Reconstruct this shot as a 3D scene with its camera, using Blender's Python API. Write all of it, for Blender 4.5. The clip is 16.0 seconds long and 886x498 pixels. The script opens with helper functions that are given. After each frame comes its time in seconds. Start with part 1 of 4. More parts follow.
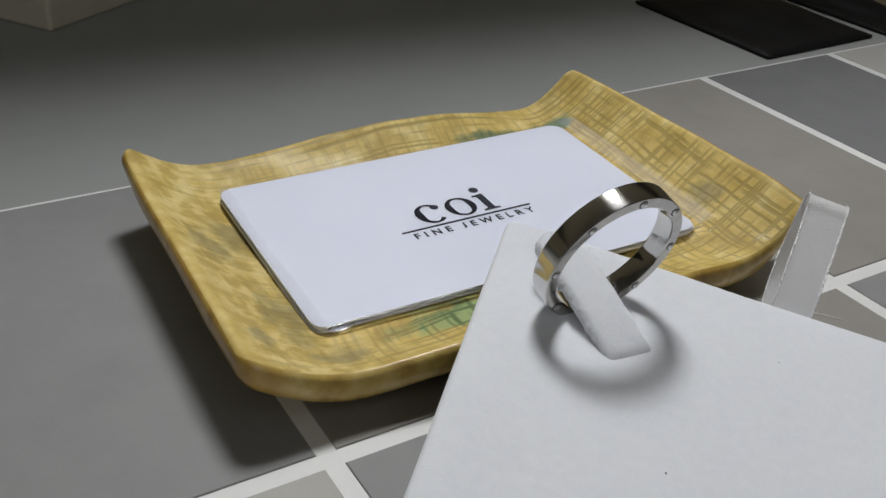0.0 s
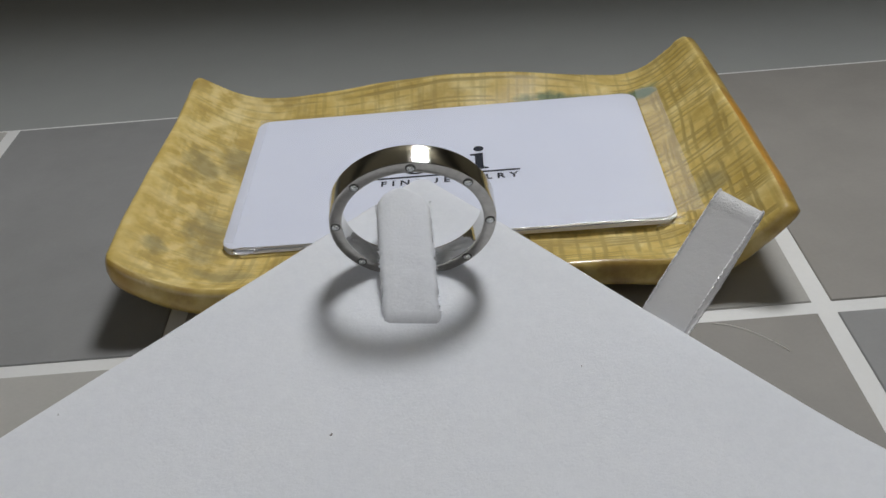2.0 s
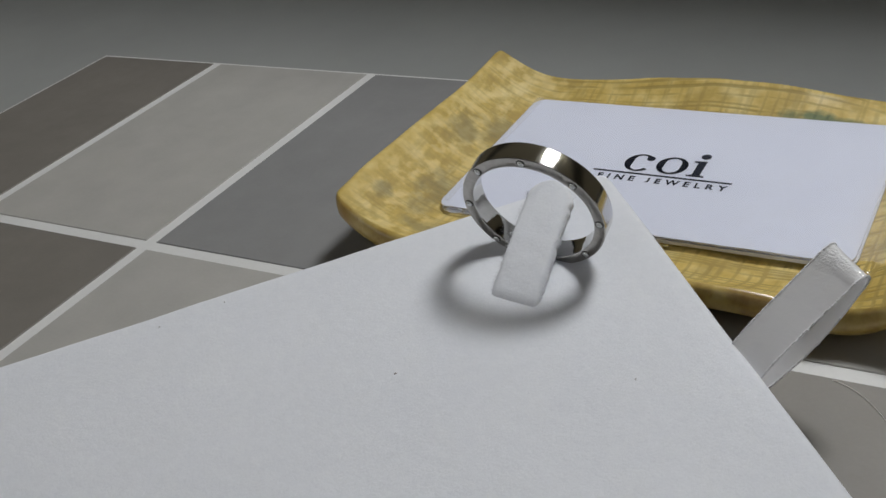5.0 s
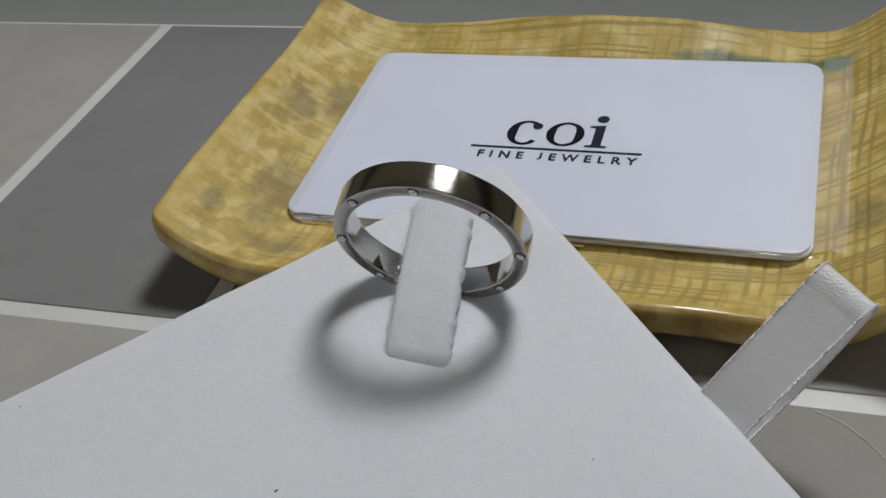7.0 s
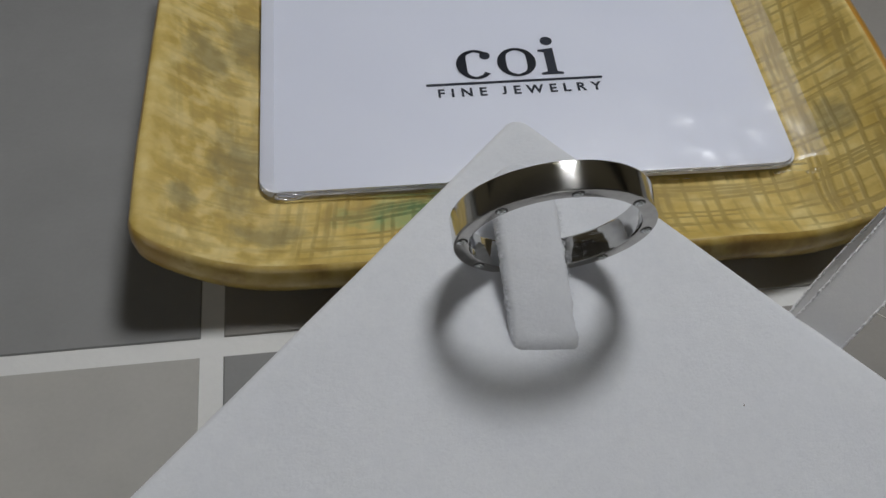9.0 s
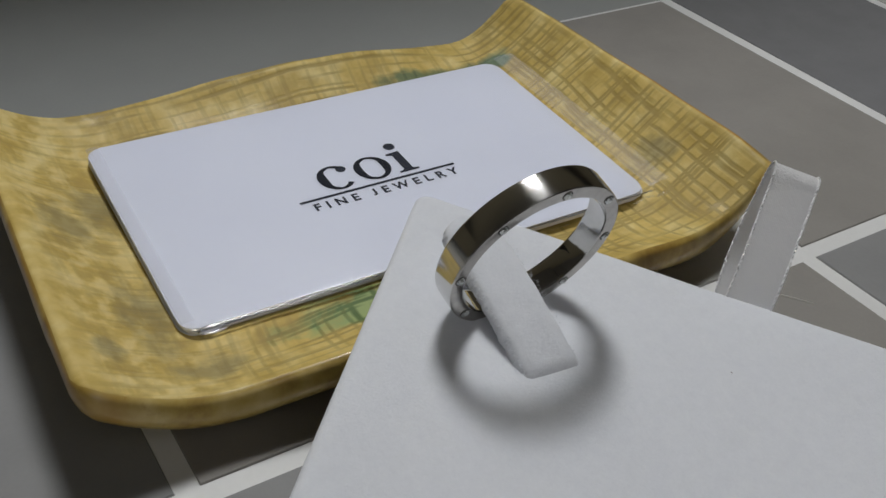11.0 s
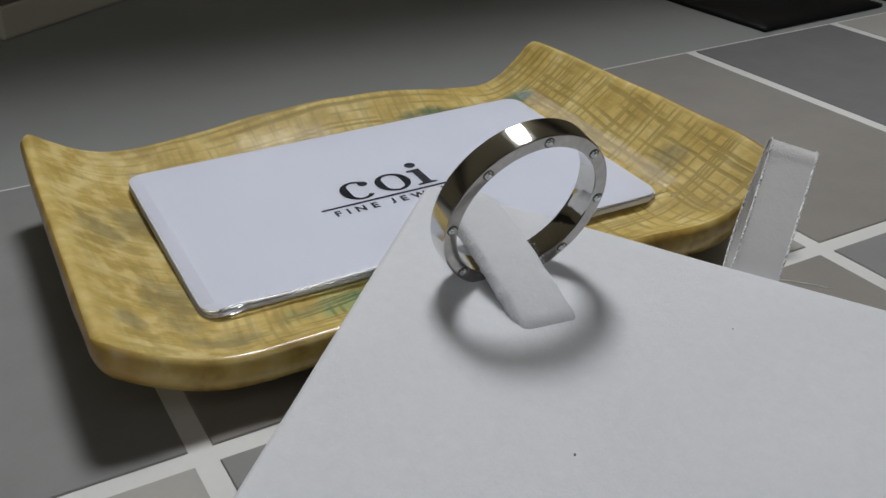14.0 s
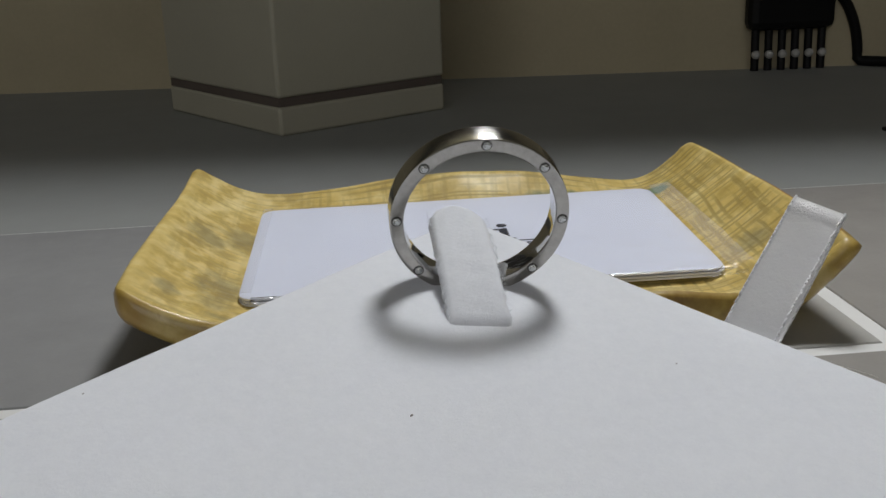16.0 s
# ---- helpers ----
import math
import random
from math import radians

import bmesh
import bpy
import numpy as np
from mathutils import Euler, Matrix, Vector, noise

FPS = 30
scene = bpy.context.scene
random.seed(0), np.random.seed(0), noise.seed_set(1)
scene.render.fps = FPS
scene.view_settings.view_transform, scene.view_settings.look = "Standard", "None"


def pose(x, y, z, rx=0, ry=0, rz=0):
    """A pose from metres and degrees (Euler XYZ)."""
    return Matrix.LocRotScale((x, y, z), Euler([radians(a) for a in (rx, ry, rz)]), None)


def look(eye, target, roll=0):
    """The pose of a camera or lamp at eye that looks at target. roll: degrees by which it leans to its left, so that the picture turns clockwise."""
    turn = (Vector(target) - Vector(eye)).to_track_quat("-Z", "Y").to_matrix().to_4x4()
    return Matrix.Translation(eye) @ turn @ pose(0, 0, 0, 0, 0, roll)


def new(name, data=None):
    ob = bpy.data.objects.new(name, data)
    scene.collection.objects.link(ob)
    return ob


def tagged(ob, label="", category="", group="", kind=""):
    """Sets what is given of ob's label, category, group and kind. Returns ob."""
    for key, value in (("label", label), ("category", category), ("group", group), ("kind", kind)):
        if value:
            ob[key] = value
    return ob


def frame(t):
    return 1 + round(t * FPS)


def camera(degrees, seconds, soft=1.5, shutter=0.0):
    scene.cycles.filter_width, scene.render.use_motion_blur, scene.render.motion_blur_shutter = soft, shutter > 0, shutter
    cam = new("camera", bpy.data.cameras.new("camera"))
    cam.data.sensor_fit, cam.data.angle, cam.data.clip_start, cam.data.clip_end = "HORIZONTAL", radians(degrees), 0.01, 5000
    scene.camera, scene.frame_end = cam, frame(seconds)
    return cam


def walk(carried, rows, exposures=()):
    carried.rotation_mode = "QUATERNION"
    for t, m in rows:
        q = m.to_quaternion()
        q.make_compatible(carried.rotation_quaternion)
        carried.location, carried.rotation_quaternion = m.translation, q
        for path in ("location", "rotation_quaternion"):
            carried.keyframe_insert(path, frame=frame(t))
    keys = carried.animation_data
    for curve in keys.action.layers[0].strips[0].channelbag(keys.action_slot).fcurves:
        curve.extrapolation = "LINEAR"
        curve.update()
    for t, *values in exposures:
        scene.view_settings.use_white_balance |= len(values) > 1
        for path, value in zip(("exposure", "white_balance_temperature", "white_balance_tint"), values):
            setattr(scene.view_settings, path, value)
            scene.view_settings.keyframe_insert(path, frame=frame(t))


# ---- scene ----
cam = camera(47.38, 16.0)
PATH = [
    (0, (-0.05939, -0.13796, 0.11520), (0.03016, 0.00883, 0.01306), 3.44),
    (0.5, (-0.02888, -0.15425, 0.11522), (0.02695, 0.00708, 0.01103), 1.23),
    (1, (0.00882, -0.16444, 0.11470), (0.03290, 0.00299, 0.00800), -3.40),
    (1.5, (0.03427, -0.16765, 0.11479), (0.04220, 0.00028, 0.00644), -4.64),
    (2, (0.05155, -0.17021, 0.11344), (0.04411, -0.00167, 0.00602), -5.43),
    (2.5, (0.07348, -0.17243, 0.11591), (0.04208, -0.00699, 0.00800), -7.93),
    (3, (0.09489, -0.17091, 0.12020), (0.04579, -0.00866, 0.01406), -8.25),
    (3.5, (0.10754, -0.17518, 0.12161), (0.03929, -0.01881, 0.01725), -6.36),
    (4, (0.11757, -0.17437, 0.12628), (0.02762, -0.02916, 0.02224), -6.87),
    (6.5, (0.11156, -0.14069, 0.10747), (0.01277, -0.00178, 0.00285), -12.18),
    (7, (0.08551, -0.12694, 0.11495), (0.02326, 0.01566, -0.01071), -10.05),
    (7.5, (0.05231, -0.11471, 0.12636), (0.03220, 0.01498, -0.02455), -7.28),
    (8, (0.03534, -0.10979, 0.13449), (0.03155, 0.00869, -0.02660), -2.49),
    (10.5, (-0.01865, -0.11799, 0.11755), (0.04743, 0.01959, -0.01170), 3.38),
    (11, (-0.03148, -0.11528, 0.11128), (0.05736, 0.01914, -0.00721), 4.37),
    (11.5, (-0.04218, -0.10698, 0.10193), (0.07045, 0.01697, -0.00739), 5.48),
    (12, (-0.05577, -0.09260, 0.09178), (0.07574, 0.01913, -0.00932), 6.13),
    (12.5, (-0.05771, -0.08585, 0.08387), (0.08174, 0.01942, -0.01346), 3.82),
    (13, (-0.05562, -0.09031, 0.08636), (0.08112, 0.02056, -0.00855), 2.20),
    (13.5, (-0.05508, -0.09886, 0.08556), (0.07401, 0.02086, -0.00933), 2.16),
    (14, (-0.03013, -0.13806, 0.09394), (0.05143, 0.01734, -0.00196), -0.69),
    (14.5, (0.00000, -0.15949, 0.09446), (0.04043, 0.01249, 0.00070), -2.46),
    (15, (0.01210, -0.16788, 0.08117), (0.03792, 0.01354, 0.00104), -2.66),
    (15.5, (0.01877, -0.17313, 0.07293), (0.03712, 0.01546, 0.00893), -2.15),
    (16, (0.02409, -0.17441, 0.07024), (0.03847, 0.01593, 0.01053), -2.10),
]
EXPOSURES = [(0.0, -0.2), (1.0, -0.24), (1.5, -0.27), (2.5, -0.41), (4.0, -0.42), (6.5, -0.43), (7.0, -0.47), (8.0, -0.7), (10.5, -0.64), (11.0, -0.55), (11.5, -0.46), (12.5, -0.4), (13.0, -0.42), (14.0, -0.44), (14.5, -0.43), (15.5, -0.28), (16.0, -0.25)]
walk(cam, [(t, look(eye, target, roll)) for t, eye, target, roll in PATH], EXPOSURES)

# ---- light ----
world = bpy.data.worlds.new("room_air")
scene.world = world
world.use_nodes = True
world.node_tree.nodes["Background"].inputs[0].default_value = (0.9, 0.95, 1.0, 1)
world.node_tree.nodes["Background"].inputs[1].default_value = 0.02


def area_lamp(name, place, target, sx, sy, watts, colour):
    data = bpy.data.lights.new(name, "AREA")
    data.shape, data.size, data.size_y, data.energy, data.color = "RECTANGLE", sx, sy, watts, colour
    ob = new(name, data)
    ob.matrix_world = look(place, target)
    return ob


# a small LED lamp close above the tray, over the unseen shading board
area_lamp("led_lamp", (0.178, 0.268, 0.62), (0.05, 0.0, 0.0), 0.15, 0.15, 4.2, (0.97, 0.985, 1.0))
# two unseen fill lamps added behind the viewer, one high, one low and wide
area_lamp("high_fill", (0.1, -1.75, 2.2), (0.05, -0.6, 0.0), 1.0, 1.1, 4.0, (0.98, 0.985, 1.0))
area_lamp("low_fill", (-0.75, -2.5, 0.85), (0.0, 0.2, 0.0), 1.8, 1.3, 12.0, (1.0, 0.985, 0.96))


# ---- materials ----
def material(name):
    m = bpy.data.materials.new(name)
    m.use_nodes = True
    nt = m.node_tree
    return m, nt, nt.nodes["Principled BSDF"]


def node(nt, kind, **inputs):
    n = nt.nodes.new(kind)
    for k, v in inputs.items():
        n.inputs[k.replace("_", " ")].default_value = v
    return n


def coords(nt, scale=(1, 1, 1)):
    tc = nt.nodes.new("ShaderNodeTexCoord")
    mp = nt.nodes.new("ShaderNodeMapping")
    mp.inputs["Scale"].default_value = scale
    nt.links.new(tc.outputs["Object"], mp.inputs["Vector"])
    return mp.outputs["Vector"]


def noise_tex(nt, vec, scale, detail=4.0, rough=0.55):
    n = node(nt, "ShaderNodeTexNoise", Scale=scale, Detail=detail, Roughness=rough)
    nt.links.new(vec, n.inputs["Vector"])
    return n.outputs["Fac"]


def ramp(nt, fac, stops):
    r = nt.nodes.new("ShaderNodeValToRGB")
    e = r.color_ramp.elements
    while len(e) < len(stops):
        e.new(0.5)
    for el, (p, c) in zip(e, stops):
        el.position, el.color = p, (c[0], c[1], c[2], 1) if len(c) == 3 else c
    nt.links.new(fac, r.inputs["Fac"])
    return r.outputs["Color"]


def mixed(nt, fac, a, b, blend="MIX"):
    x = nt.nodes.new("ShaderNodeMix")
    x.data_type, x.blend_type = "RGBA", blend
    for sock, v in ((x.inputs[0], fac), (x.inputs[6], a), (x.inputs[7], b)):
        if isinstance(v, bpy.types.NodeSocket):
            nt.links.new(v, sock)
        else:
            sock.default_value = v if isinstance(v, (int, float)) else (v[0], v[1], v[2], 1)
    return x.outputs[2]


def maths(nt, op, a, b=0.0, c=0.0):
    x = nt.nodes.new("ShaderNodeMath")
    x.operation = op
    for sock, v in zip(x.inputs, (a, b, c)):
        if isinstance(v, bpy.types.NodeSocket):
            nt.links.new(v, sock)
        else:
            sock.default_value = v
    return x.outputs[0]


def mask(nt, fac, p, q, at_p=0.0, at_q=1.0):
    """A value that goes from at_p to at_q while fac goes from p to q."""
    r = nt.nodes.new("ShaderNodeMapRange")
    for sock, v in zip(r.inputs[1:5], (p, q, at_p, at_q)):
        sock.default_value = v
    nt.links.new(fac, r.inputs[0])
    return r.outputs[0]


def bump(nt, bsdf, height, strength, distance):
    b = node(nt, "ShaderNodeBump", Strength=strength, Distance=distance)
    nt.links.new(height, b.inputs["Height"])
    nt.links.new(b.outputs["Normal"], bsdf.inputs["Normal"])


def surface(name, colour, rough, metal=0.0, vary=0.12, big=30.0, fine=900.0, relief=0.25, depth=0.0002, per_object=0.0):
    """A plain surface with blotches, grain and fine relief."""
    m, nt, b = material(name)
    v = coords(nt)
    lo = tuple(c * (1 - vary) for c in colour)
    hi = tuple(min(1, c * (1 + vary)) for c in colour)
    col = ramp(nt, noise_tex(nt, v, big), [(0.3, lo), (0.7, hi)])
    g = noise_tex(nt, v, fine, 3.0)
    col = mixed(nt, 0.25, col, ramp(nt, g, [(0.3, lo), (0.7, hi)]))
    if per_object:
        info = nt.nodes.new("ShaderNodeObjectInfo")
        k = maths(nt, "MULTIPLY_ADD", info.outputs["Random"], per_object, 1 - per_object / 2)
        hsv = nt.nodes.new("ShaderNodeHueSaturation")
        nt.links.new(col, hsv.inputs["Color"])
        nt.links.new(k, hsv.inputs["Value"])
        col = hsv.outputs["Color"]
    nt.links.new(col, b.inputs["Base Color"])
    b.inputs["Metallic"].default_value = metal
    r = maths(nt, "MULTIPLY_ADD", noise_tex(nt, v, big * 3), 0.16, rough - 0.08)
    nt.links.new(r, b.inputs["Roughness"])
    bump(nt, b, g, relief, depth)
    return m


M_COUNTER = surface("grey_laminate", (0.315, 0.325, 0.315), 0.6, vary=0.06, big=18, fine=1500, relief=0.12, depth=0.0001)
M_GROUT = surface("white_joint", (0.74, 0.74, 0.73), 0.5, vary=0.05)
TILE_COLOURS = {
    "d": (0.255, 0.255, 0.255),
    "b": (0.20, 0.185, 0.165),
    "l": (0.42, 0.41, 0.385),
    "m": (0.285, 0.27, 0.25),
    "k": (0.185, 0.185, 0.19),
}
M_TILE = {k: surface("tile_" + n, TILE_COLOURS[k], 0.52, vary=0.075, big=70, fine=1200, relief=0.15, depth=0.0001, per_object=0.06)
          for k, n in (("d", "slate"), ("b", "brown"), ("l", "pale"), ("m", "taupe"), ("k", "dark_slate"))}
for m_matt in [M_COUNTER] + list(M_TILE.values()):
    m_matt.node_tree.nodes["Principled BSDF"].inputs["Specular IOR Level"].default_value = 0.3
M_WALL = surface("beige_wall", (0.50, 0.44, 0.295), 0.7, vary=0.1, big=14, fine=500, relief=0.3)
M_ROOM = surface("room_paint", (0.42, 0.41, 0.39), 0.8, vary=0.08, big=3, fine=200)
M_WOOD = surface("dark_wood", (0.06, 0.04, 0.022), 0.45, vary=0.3, big=8, fine=150)
M_SHADE_BOARD = surface("dark_board", (0.10, 0.098, 0.095), 0.5, vary=0.1)
M_BOX = surface("cream_board", (0.49, 0.47, 0.375), 0.6, vary=0.05, big=20, fine=800, relief=0.2)
M_STRIPE = surface("brown_band", (0.13, 0.105, 0.09), 0.6, vary=0.15)
M_BLACK = surface("black_plastic", (0.007, 0.007, 0.0075), 0.5, vary=0.2)
M_BLACK.node_tree.nodes["Principled BSDF"].inputs["Specular IOR Level"].default_value = 0.2
M_TIP = surface("pale_tip", (0.5, 0.5, 0.48), 0.3, vary=0.05)
M_HAIR = surface("pale_hair", (0.9, 0.88, 0.82), 0.5, vary=0.05)
M_INK = surface("navy_ink", (0.012, 0.016, 0.03), 0.6, vary=0.1)
M_INK.node_tree.nodes["Principled BSDF"].inputs["Specular IOR Level"].default_value = 0.2
M_LINT = surface("dark_lint", (0.17, 0.15, 0.14), 0.9, vary=0.2)


def velvet():
    m, nt, b = material("white_flock")
    v = coords(nt)
    g = noise_tex(nt, v, 1800, 6.0, 0.7)
    mid = noise_tex(nt, v, 520, 3.0, 0.6)
    big = noise_tex(nt, v, 45, 4.0)
    col = mixed(nt, 0.4, ramp(nt, big, [(0.3, (0.76, 0.778, 0.83)), (0.7, (0.80, 0.818, 0.868))]), ramp(nt, g, [(0.25, (0.72, 0.738, 0.785)), (0.75, (0.84, 0.858, 0.90))]))
    col = mixed(nt, 0.15, col, ramp(nt, mid, [(0.3, (0.72, 0.745, 0.78)), (0.7, (0.93, 0.95, 0.97))]))
    nt.links.new(col, b.inputs["Base Color"])
    b.inputs["Roughness"].default_value = 0.95
    b.inputs["Specular IOR Level"].default_value = 0.15
    b.inputs["Subsurface Weight"].default_value = 0.2
    b.inputs["Subsurface Radius"].default_value = (0.0025, 0.0025, 0.0026)
    b.inputs["Subsurface Scale"].default_value = 1.0
    b.inputs["Sheen Weight"].default_value = 0.3
    b.inputs["Sheen Roughness"].default_value = 0.5
    bump(nt, b, maths(nt, "MULTIPLY_ADD", mid, 0.6, g), 0.42, 0.00025)
    return m


M_FLOCK = velvet()


def glaze():
    """Ochre glaze over a pressed gauze weave, with grey-olive blots and green glass run into the hollow."""
    m, nt, b = material("ochre_glaze")
    v = coords(nt)
    base = nt.nodes.new("ShaderNodeSeparateXYZ")
    nt.links.new(v, base.inputs[0])
    bx, by = base.outputs[0], base.outputs[1]

    def warped(v_in, scale, amount):
        n = node(nt, "ShaderNodeTexNoise", Scale=scale, Detail=2.0)
        nt.links.new(v_in, n.inputs["Vector"])
        w = nt.nodes.new("ShaderNodeVectorMath")
        w.operation = "MULTIPLY_ADD"
        w.inputs[1].default_value = (amount, amount, 0.0)
        nt.links.new(n.outputs["Color"], w.inputs[0])
        nt.links.new(v_in, w.inputs[2])
        return w.outputs[0]

    wv = warped(warped(v, 16.0, 0.008), 120.0, 0.0008)
    bent = nt.nodes.new("ShaderNodeSeparateXYZ")
    nt.links.new(wv, bent.inputs[0])

    def threads(across, along, spacing, wide, seed, low, high):
        """Threads at uneven spacing; each one swells and fades along its run."""
        vor = nt.nodes.new("ShaderNodeTexVoronoi")
        vor.voronoi_dimensions, vor.feature = "1D", "F1"
        vor.inputs["Scale"].default_value, vor.inputs["Randomness"].default_value = 1.0, 0.85
        nt.links.new(maths(nt, "MULTIPLY_ADD", across, 1.0 / spacing, seed), vor.inputs["W"])
        half = 0.5 * wide / spacing
        line = mask(nt, vor.outputs["Distance"], half * 0.55, half * 1.5, 1, 0)
        run = nt.nodes.new("ShaderNodeCombineXYZ")
        nt.links.new(maths(nt, "MULTIPLY", across, 0.45 / spacing), run.inputs[0])
        nt.links.new(maths(nt, "MULTIPLY", along, 75.0), run.inputs[1])
        run.inputs[2].default_value = seed
        fade = mask(nt, noise_tex(nt, run.outputs[0], 1.0, 2.0), low, high, 0, 1)
        return maths(nt, "MULTIPLY", line, fade)

    tx, ty = bent.outputs[0], bent.outputs[1]
    weft = maths(nt, "MAXIMUM", threads(tx, ty, 0.0025, 0.00066, 4.3, 0.35, 0.54), threads(tx, ty, 0.0066, 0.0010, 9.1, 0.36, 0.52))
    warp = maths(nt, "MAXIMUM", threads(ty, tx, 0.0021, 0.0006, 2.7, 0.36, 0.55), threads(ty, tx, 0.0062, 0.0009, 6.6, 0.36, 0.52))
    # at one end the weave is smeared sideways and its cross threads are nearly lost
    smear = mask(nt, maths(nt, "MULTIPLY_ADD", bx, 14.0, 0.6), 0.50, 0.80, 1, 0)
    weft = maths(nt, "MULTIPLY", weft, maths(nt, "MULTIPLY_ADD", smear, -0.62, 1.0))
    warp = maths(nt, "MULTIPLY", warp, maths(nt, "MULTIPLY_ADD", smear, -0.5, 1.0))
    # along the far side the cross threads are faint
    weft = maths(nt, "MULTIPLY", weft, mask(nt, maths(nt, "MULTIPLY", by, 10.0), 0.52, 0.60, 1, 0.5))
    lines = maths(nt, "MINIMUM", maths(nt, "ADD", maths(nt, "MAXIMUM", weft, warp), maths(nt, "MULTIPLY", maths(nt, "MINIMUM", weft, warp), 0.35)), 1.0)
    # the rounded edges are bare of weave
    bare = mask(nt, maths(nt, "MULTIPLY_ADD", bx, 100.0, 1.9), 0.22, 0.5, 1, 0)
    bare = maths(nt, "MAXIMUM", bare, mask(nt, maths(nt, "MULTIPLY_ADD", maths(nt, "MULTIPLY_ADD", by, 0.018, bx), 100.0, -10.2), 0.35, 0.62, 0, 1))
    bare = maths(nt, "MAXIMUM", bare, mask(nt, maths(nt, "MULTIPLY_ADD", by, 100.0, 2.0), 0.45, 0.72, 1, 0))
    lines = maths(nt, "MULTIPLY", lines, maths(nt, "MULTIPLY_ADD", bare, -0.8, 1.0))
    soft = noise_tex(nt, v, 150, 4.0)
    col = ramp(nt, soft, [(0.30, (0.54, 0.38, 0.09)), (0.5, (0.67, 0.50, 0.155)), (0.70, (0.79, 0.65, 0.28))])
    wash = mask(nt, noise_tex(nt, wv, 120, 3.0), 0.50, 0.66, 0, 1)
    wash = maths(nt, "MULTIPLY", wash, maths(nt, "MULTIPLY_ADD", bare, -0.7, 1.0))
    col = mixed(nt, maths(nt, "MULTIPLY", wash, 0.55), col, (0.40, 0.275, 0.062))
    col = mixed(nt, maths(nt, "MULTIPLY", lines, 0.66), col, (0.335, 0.245, 0.072))
    # pale islands in a brownish net where the glaze broke over the smeared cloth
    cells = noise_tex(nt, wv, 240, 3.0, 0.5)
    inner = maths(nt, "MULTIPLY", smear, mask(nt, bx, -0.0175, -0.0125, 0.3, 1))
    col = mixed(nt, maths(nt, "MULTIPLY", maths(nt, "MULTIPLY", mask(nt, cells, 0.51, 0.38), inner), 0.5), col, (0.82, 0.68, 0.33))
    col = mixed(nt, maths(nt, "MULTIPLY", maths(nt, "MULTIPLY", mask(nt, cells, 0.48, 0.64), inner), 0.5), col, (0.40, 0.285, 0.085))
    ragged_edge = noise_tex(nt, wv, 170, 5.0)

    def blot(x, y, rx, ry, slant=0.0):
        ex = maths(nt, "DIVIDE", maths(nt, "SUBTRACT", maths(nt, "MULTIPLY_ADD", by, -slant, bx), x - slant * y), rx)
        ey = maths(nt, "DIVIDE", maths(nt, "SUBTRACT", by, y), ry)
        d = maths(nt, "ADD", maths(nt, "MULTIPLY", ex, ex), maths(nt, "MULTIPLY", ey, ey))
        d = maths(nt, "MULTIPLY_ADD", ragged_edge, 3.4, maths(nt, "SUBTRACT", d, 1.7))
        return mask(nt, d, 0.1, 1.05, 1, 0)

    def blots(places):
        total = blot(*places[0])
        for p in places[1:]:
            total = maths(nt, "MAXIMUM", total, blot(*p))
        return total

    olive = blots(((-0.0095, 0.0320, 0.0040, 0.0080), (-0.0036, 0.0385, 0.0052, 0.0085), (-0.0042, 0.0085, 0.0046, 0.0120), (0.0014, -0.0074, 0.0065, 0.0034),
                   (-0.0122, -0.0027, 0.0026, 0.0030), (0.0985, 0.0085, 0.0040, 0.0050), (0.058, -0.0100, 0.0050, 0.0022)))
    col = mixed(nt, maths(nt, "MULTIPLY", olive, 0.66), col, (0.245, 0.205, 0.095))
    green = blots(((0.0262, -0.0030, 0.0160, 0.0044), (0.0800, 0.0588, 0.0180, 0.0030), (0.0938, 0.0575, 0.0030, 0.0026)))
    dark = mask(nt, maths(nt, "MULTIPLY", by, 20.0), 0.3, 0.8, 0, 1)
    glassy = mixed(nt, dark, (0.33, 0.43, 0.18), (0.15, 0.20, 0.095))
    glassy = mixed(nt, maths(nt, "MULTIPLY", lines, 0.85), glassy, mixed(nt, dark, (0.055, 0.125, 0.035), (0.045, 0.085, 0.04)))
    glassy = mixed(nt, mask(nt, maths(nt, "MULTIPLY", bx, 10.0), 0.90, 0.93, 0, 1), glassy, (0.15, 0.235, 0.15))
    col = mixed(nt, maths(nt, "MULTIPLY", green, 0.94), col, glassy)
    nt.links.new(col, b.inputs["Base Color"])
    b.inputs["Roughness"].default_value = 0.58
    b.inputs["Specular IOR Level"].default_value = 0.28
    b.inputs["Coat Weight"].default_value = 0.05
    b.inputs["Coat Roughness"].default_value = 0.14
    hgt = maths(nt, "SUBTRACT", maths(nt, "MULTIPLY_ADD", noise_tex(nt, v, 420, 2.0), 0.6, soft), maths(nt, "MULTIPLY", lines, 0.8))
    bump(nt, b, hgt, 0.45, 0.0003)
    return m


M_GLAZE = glaze()


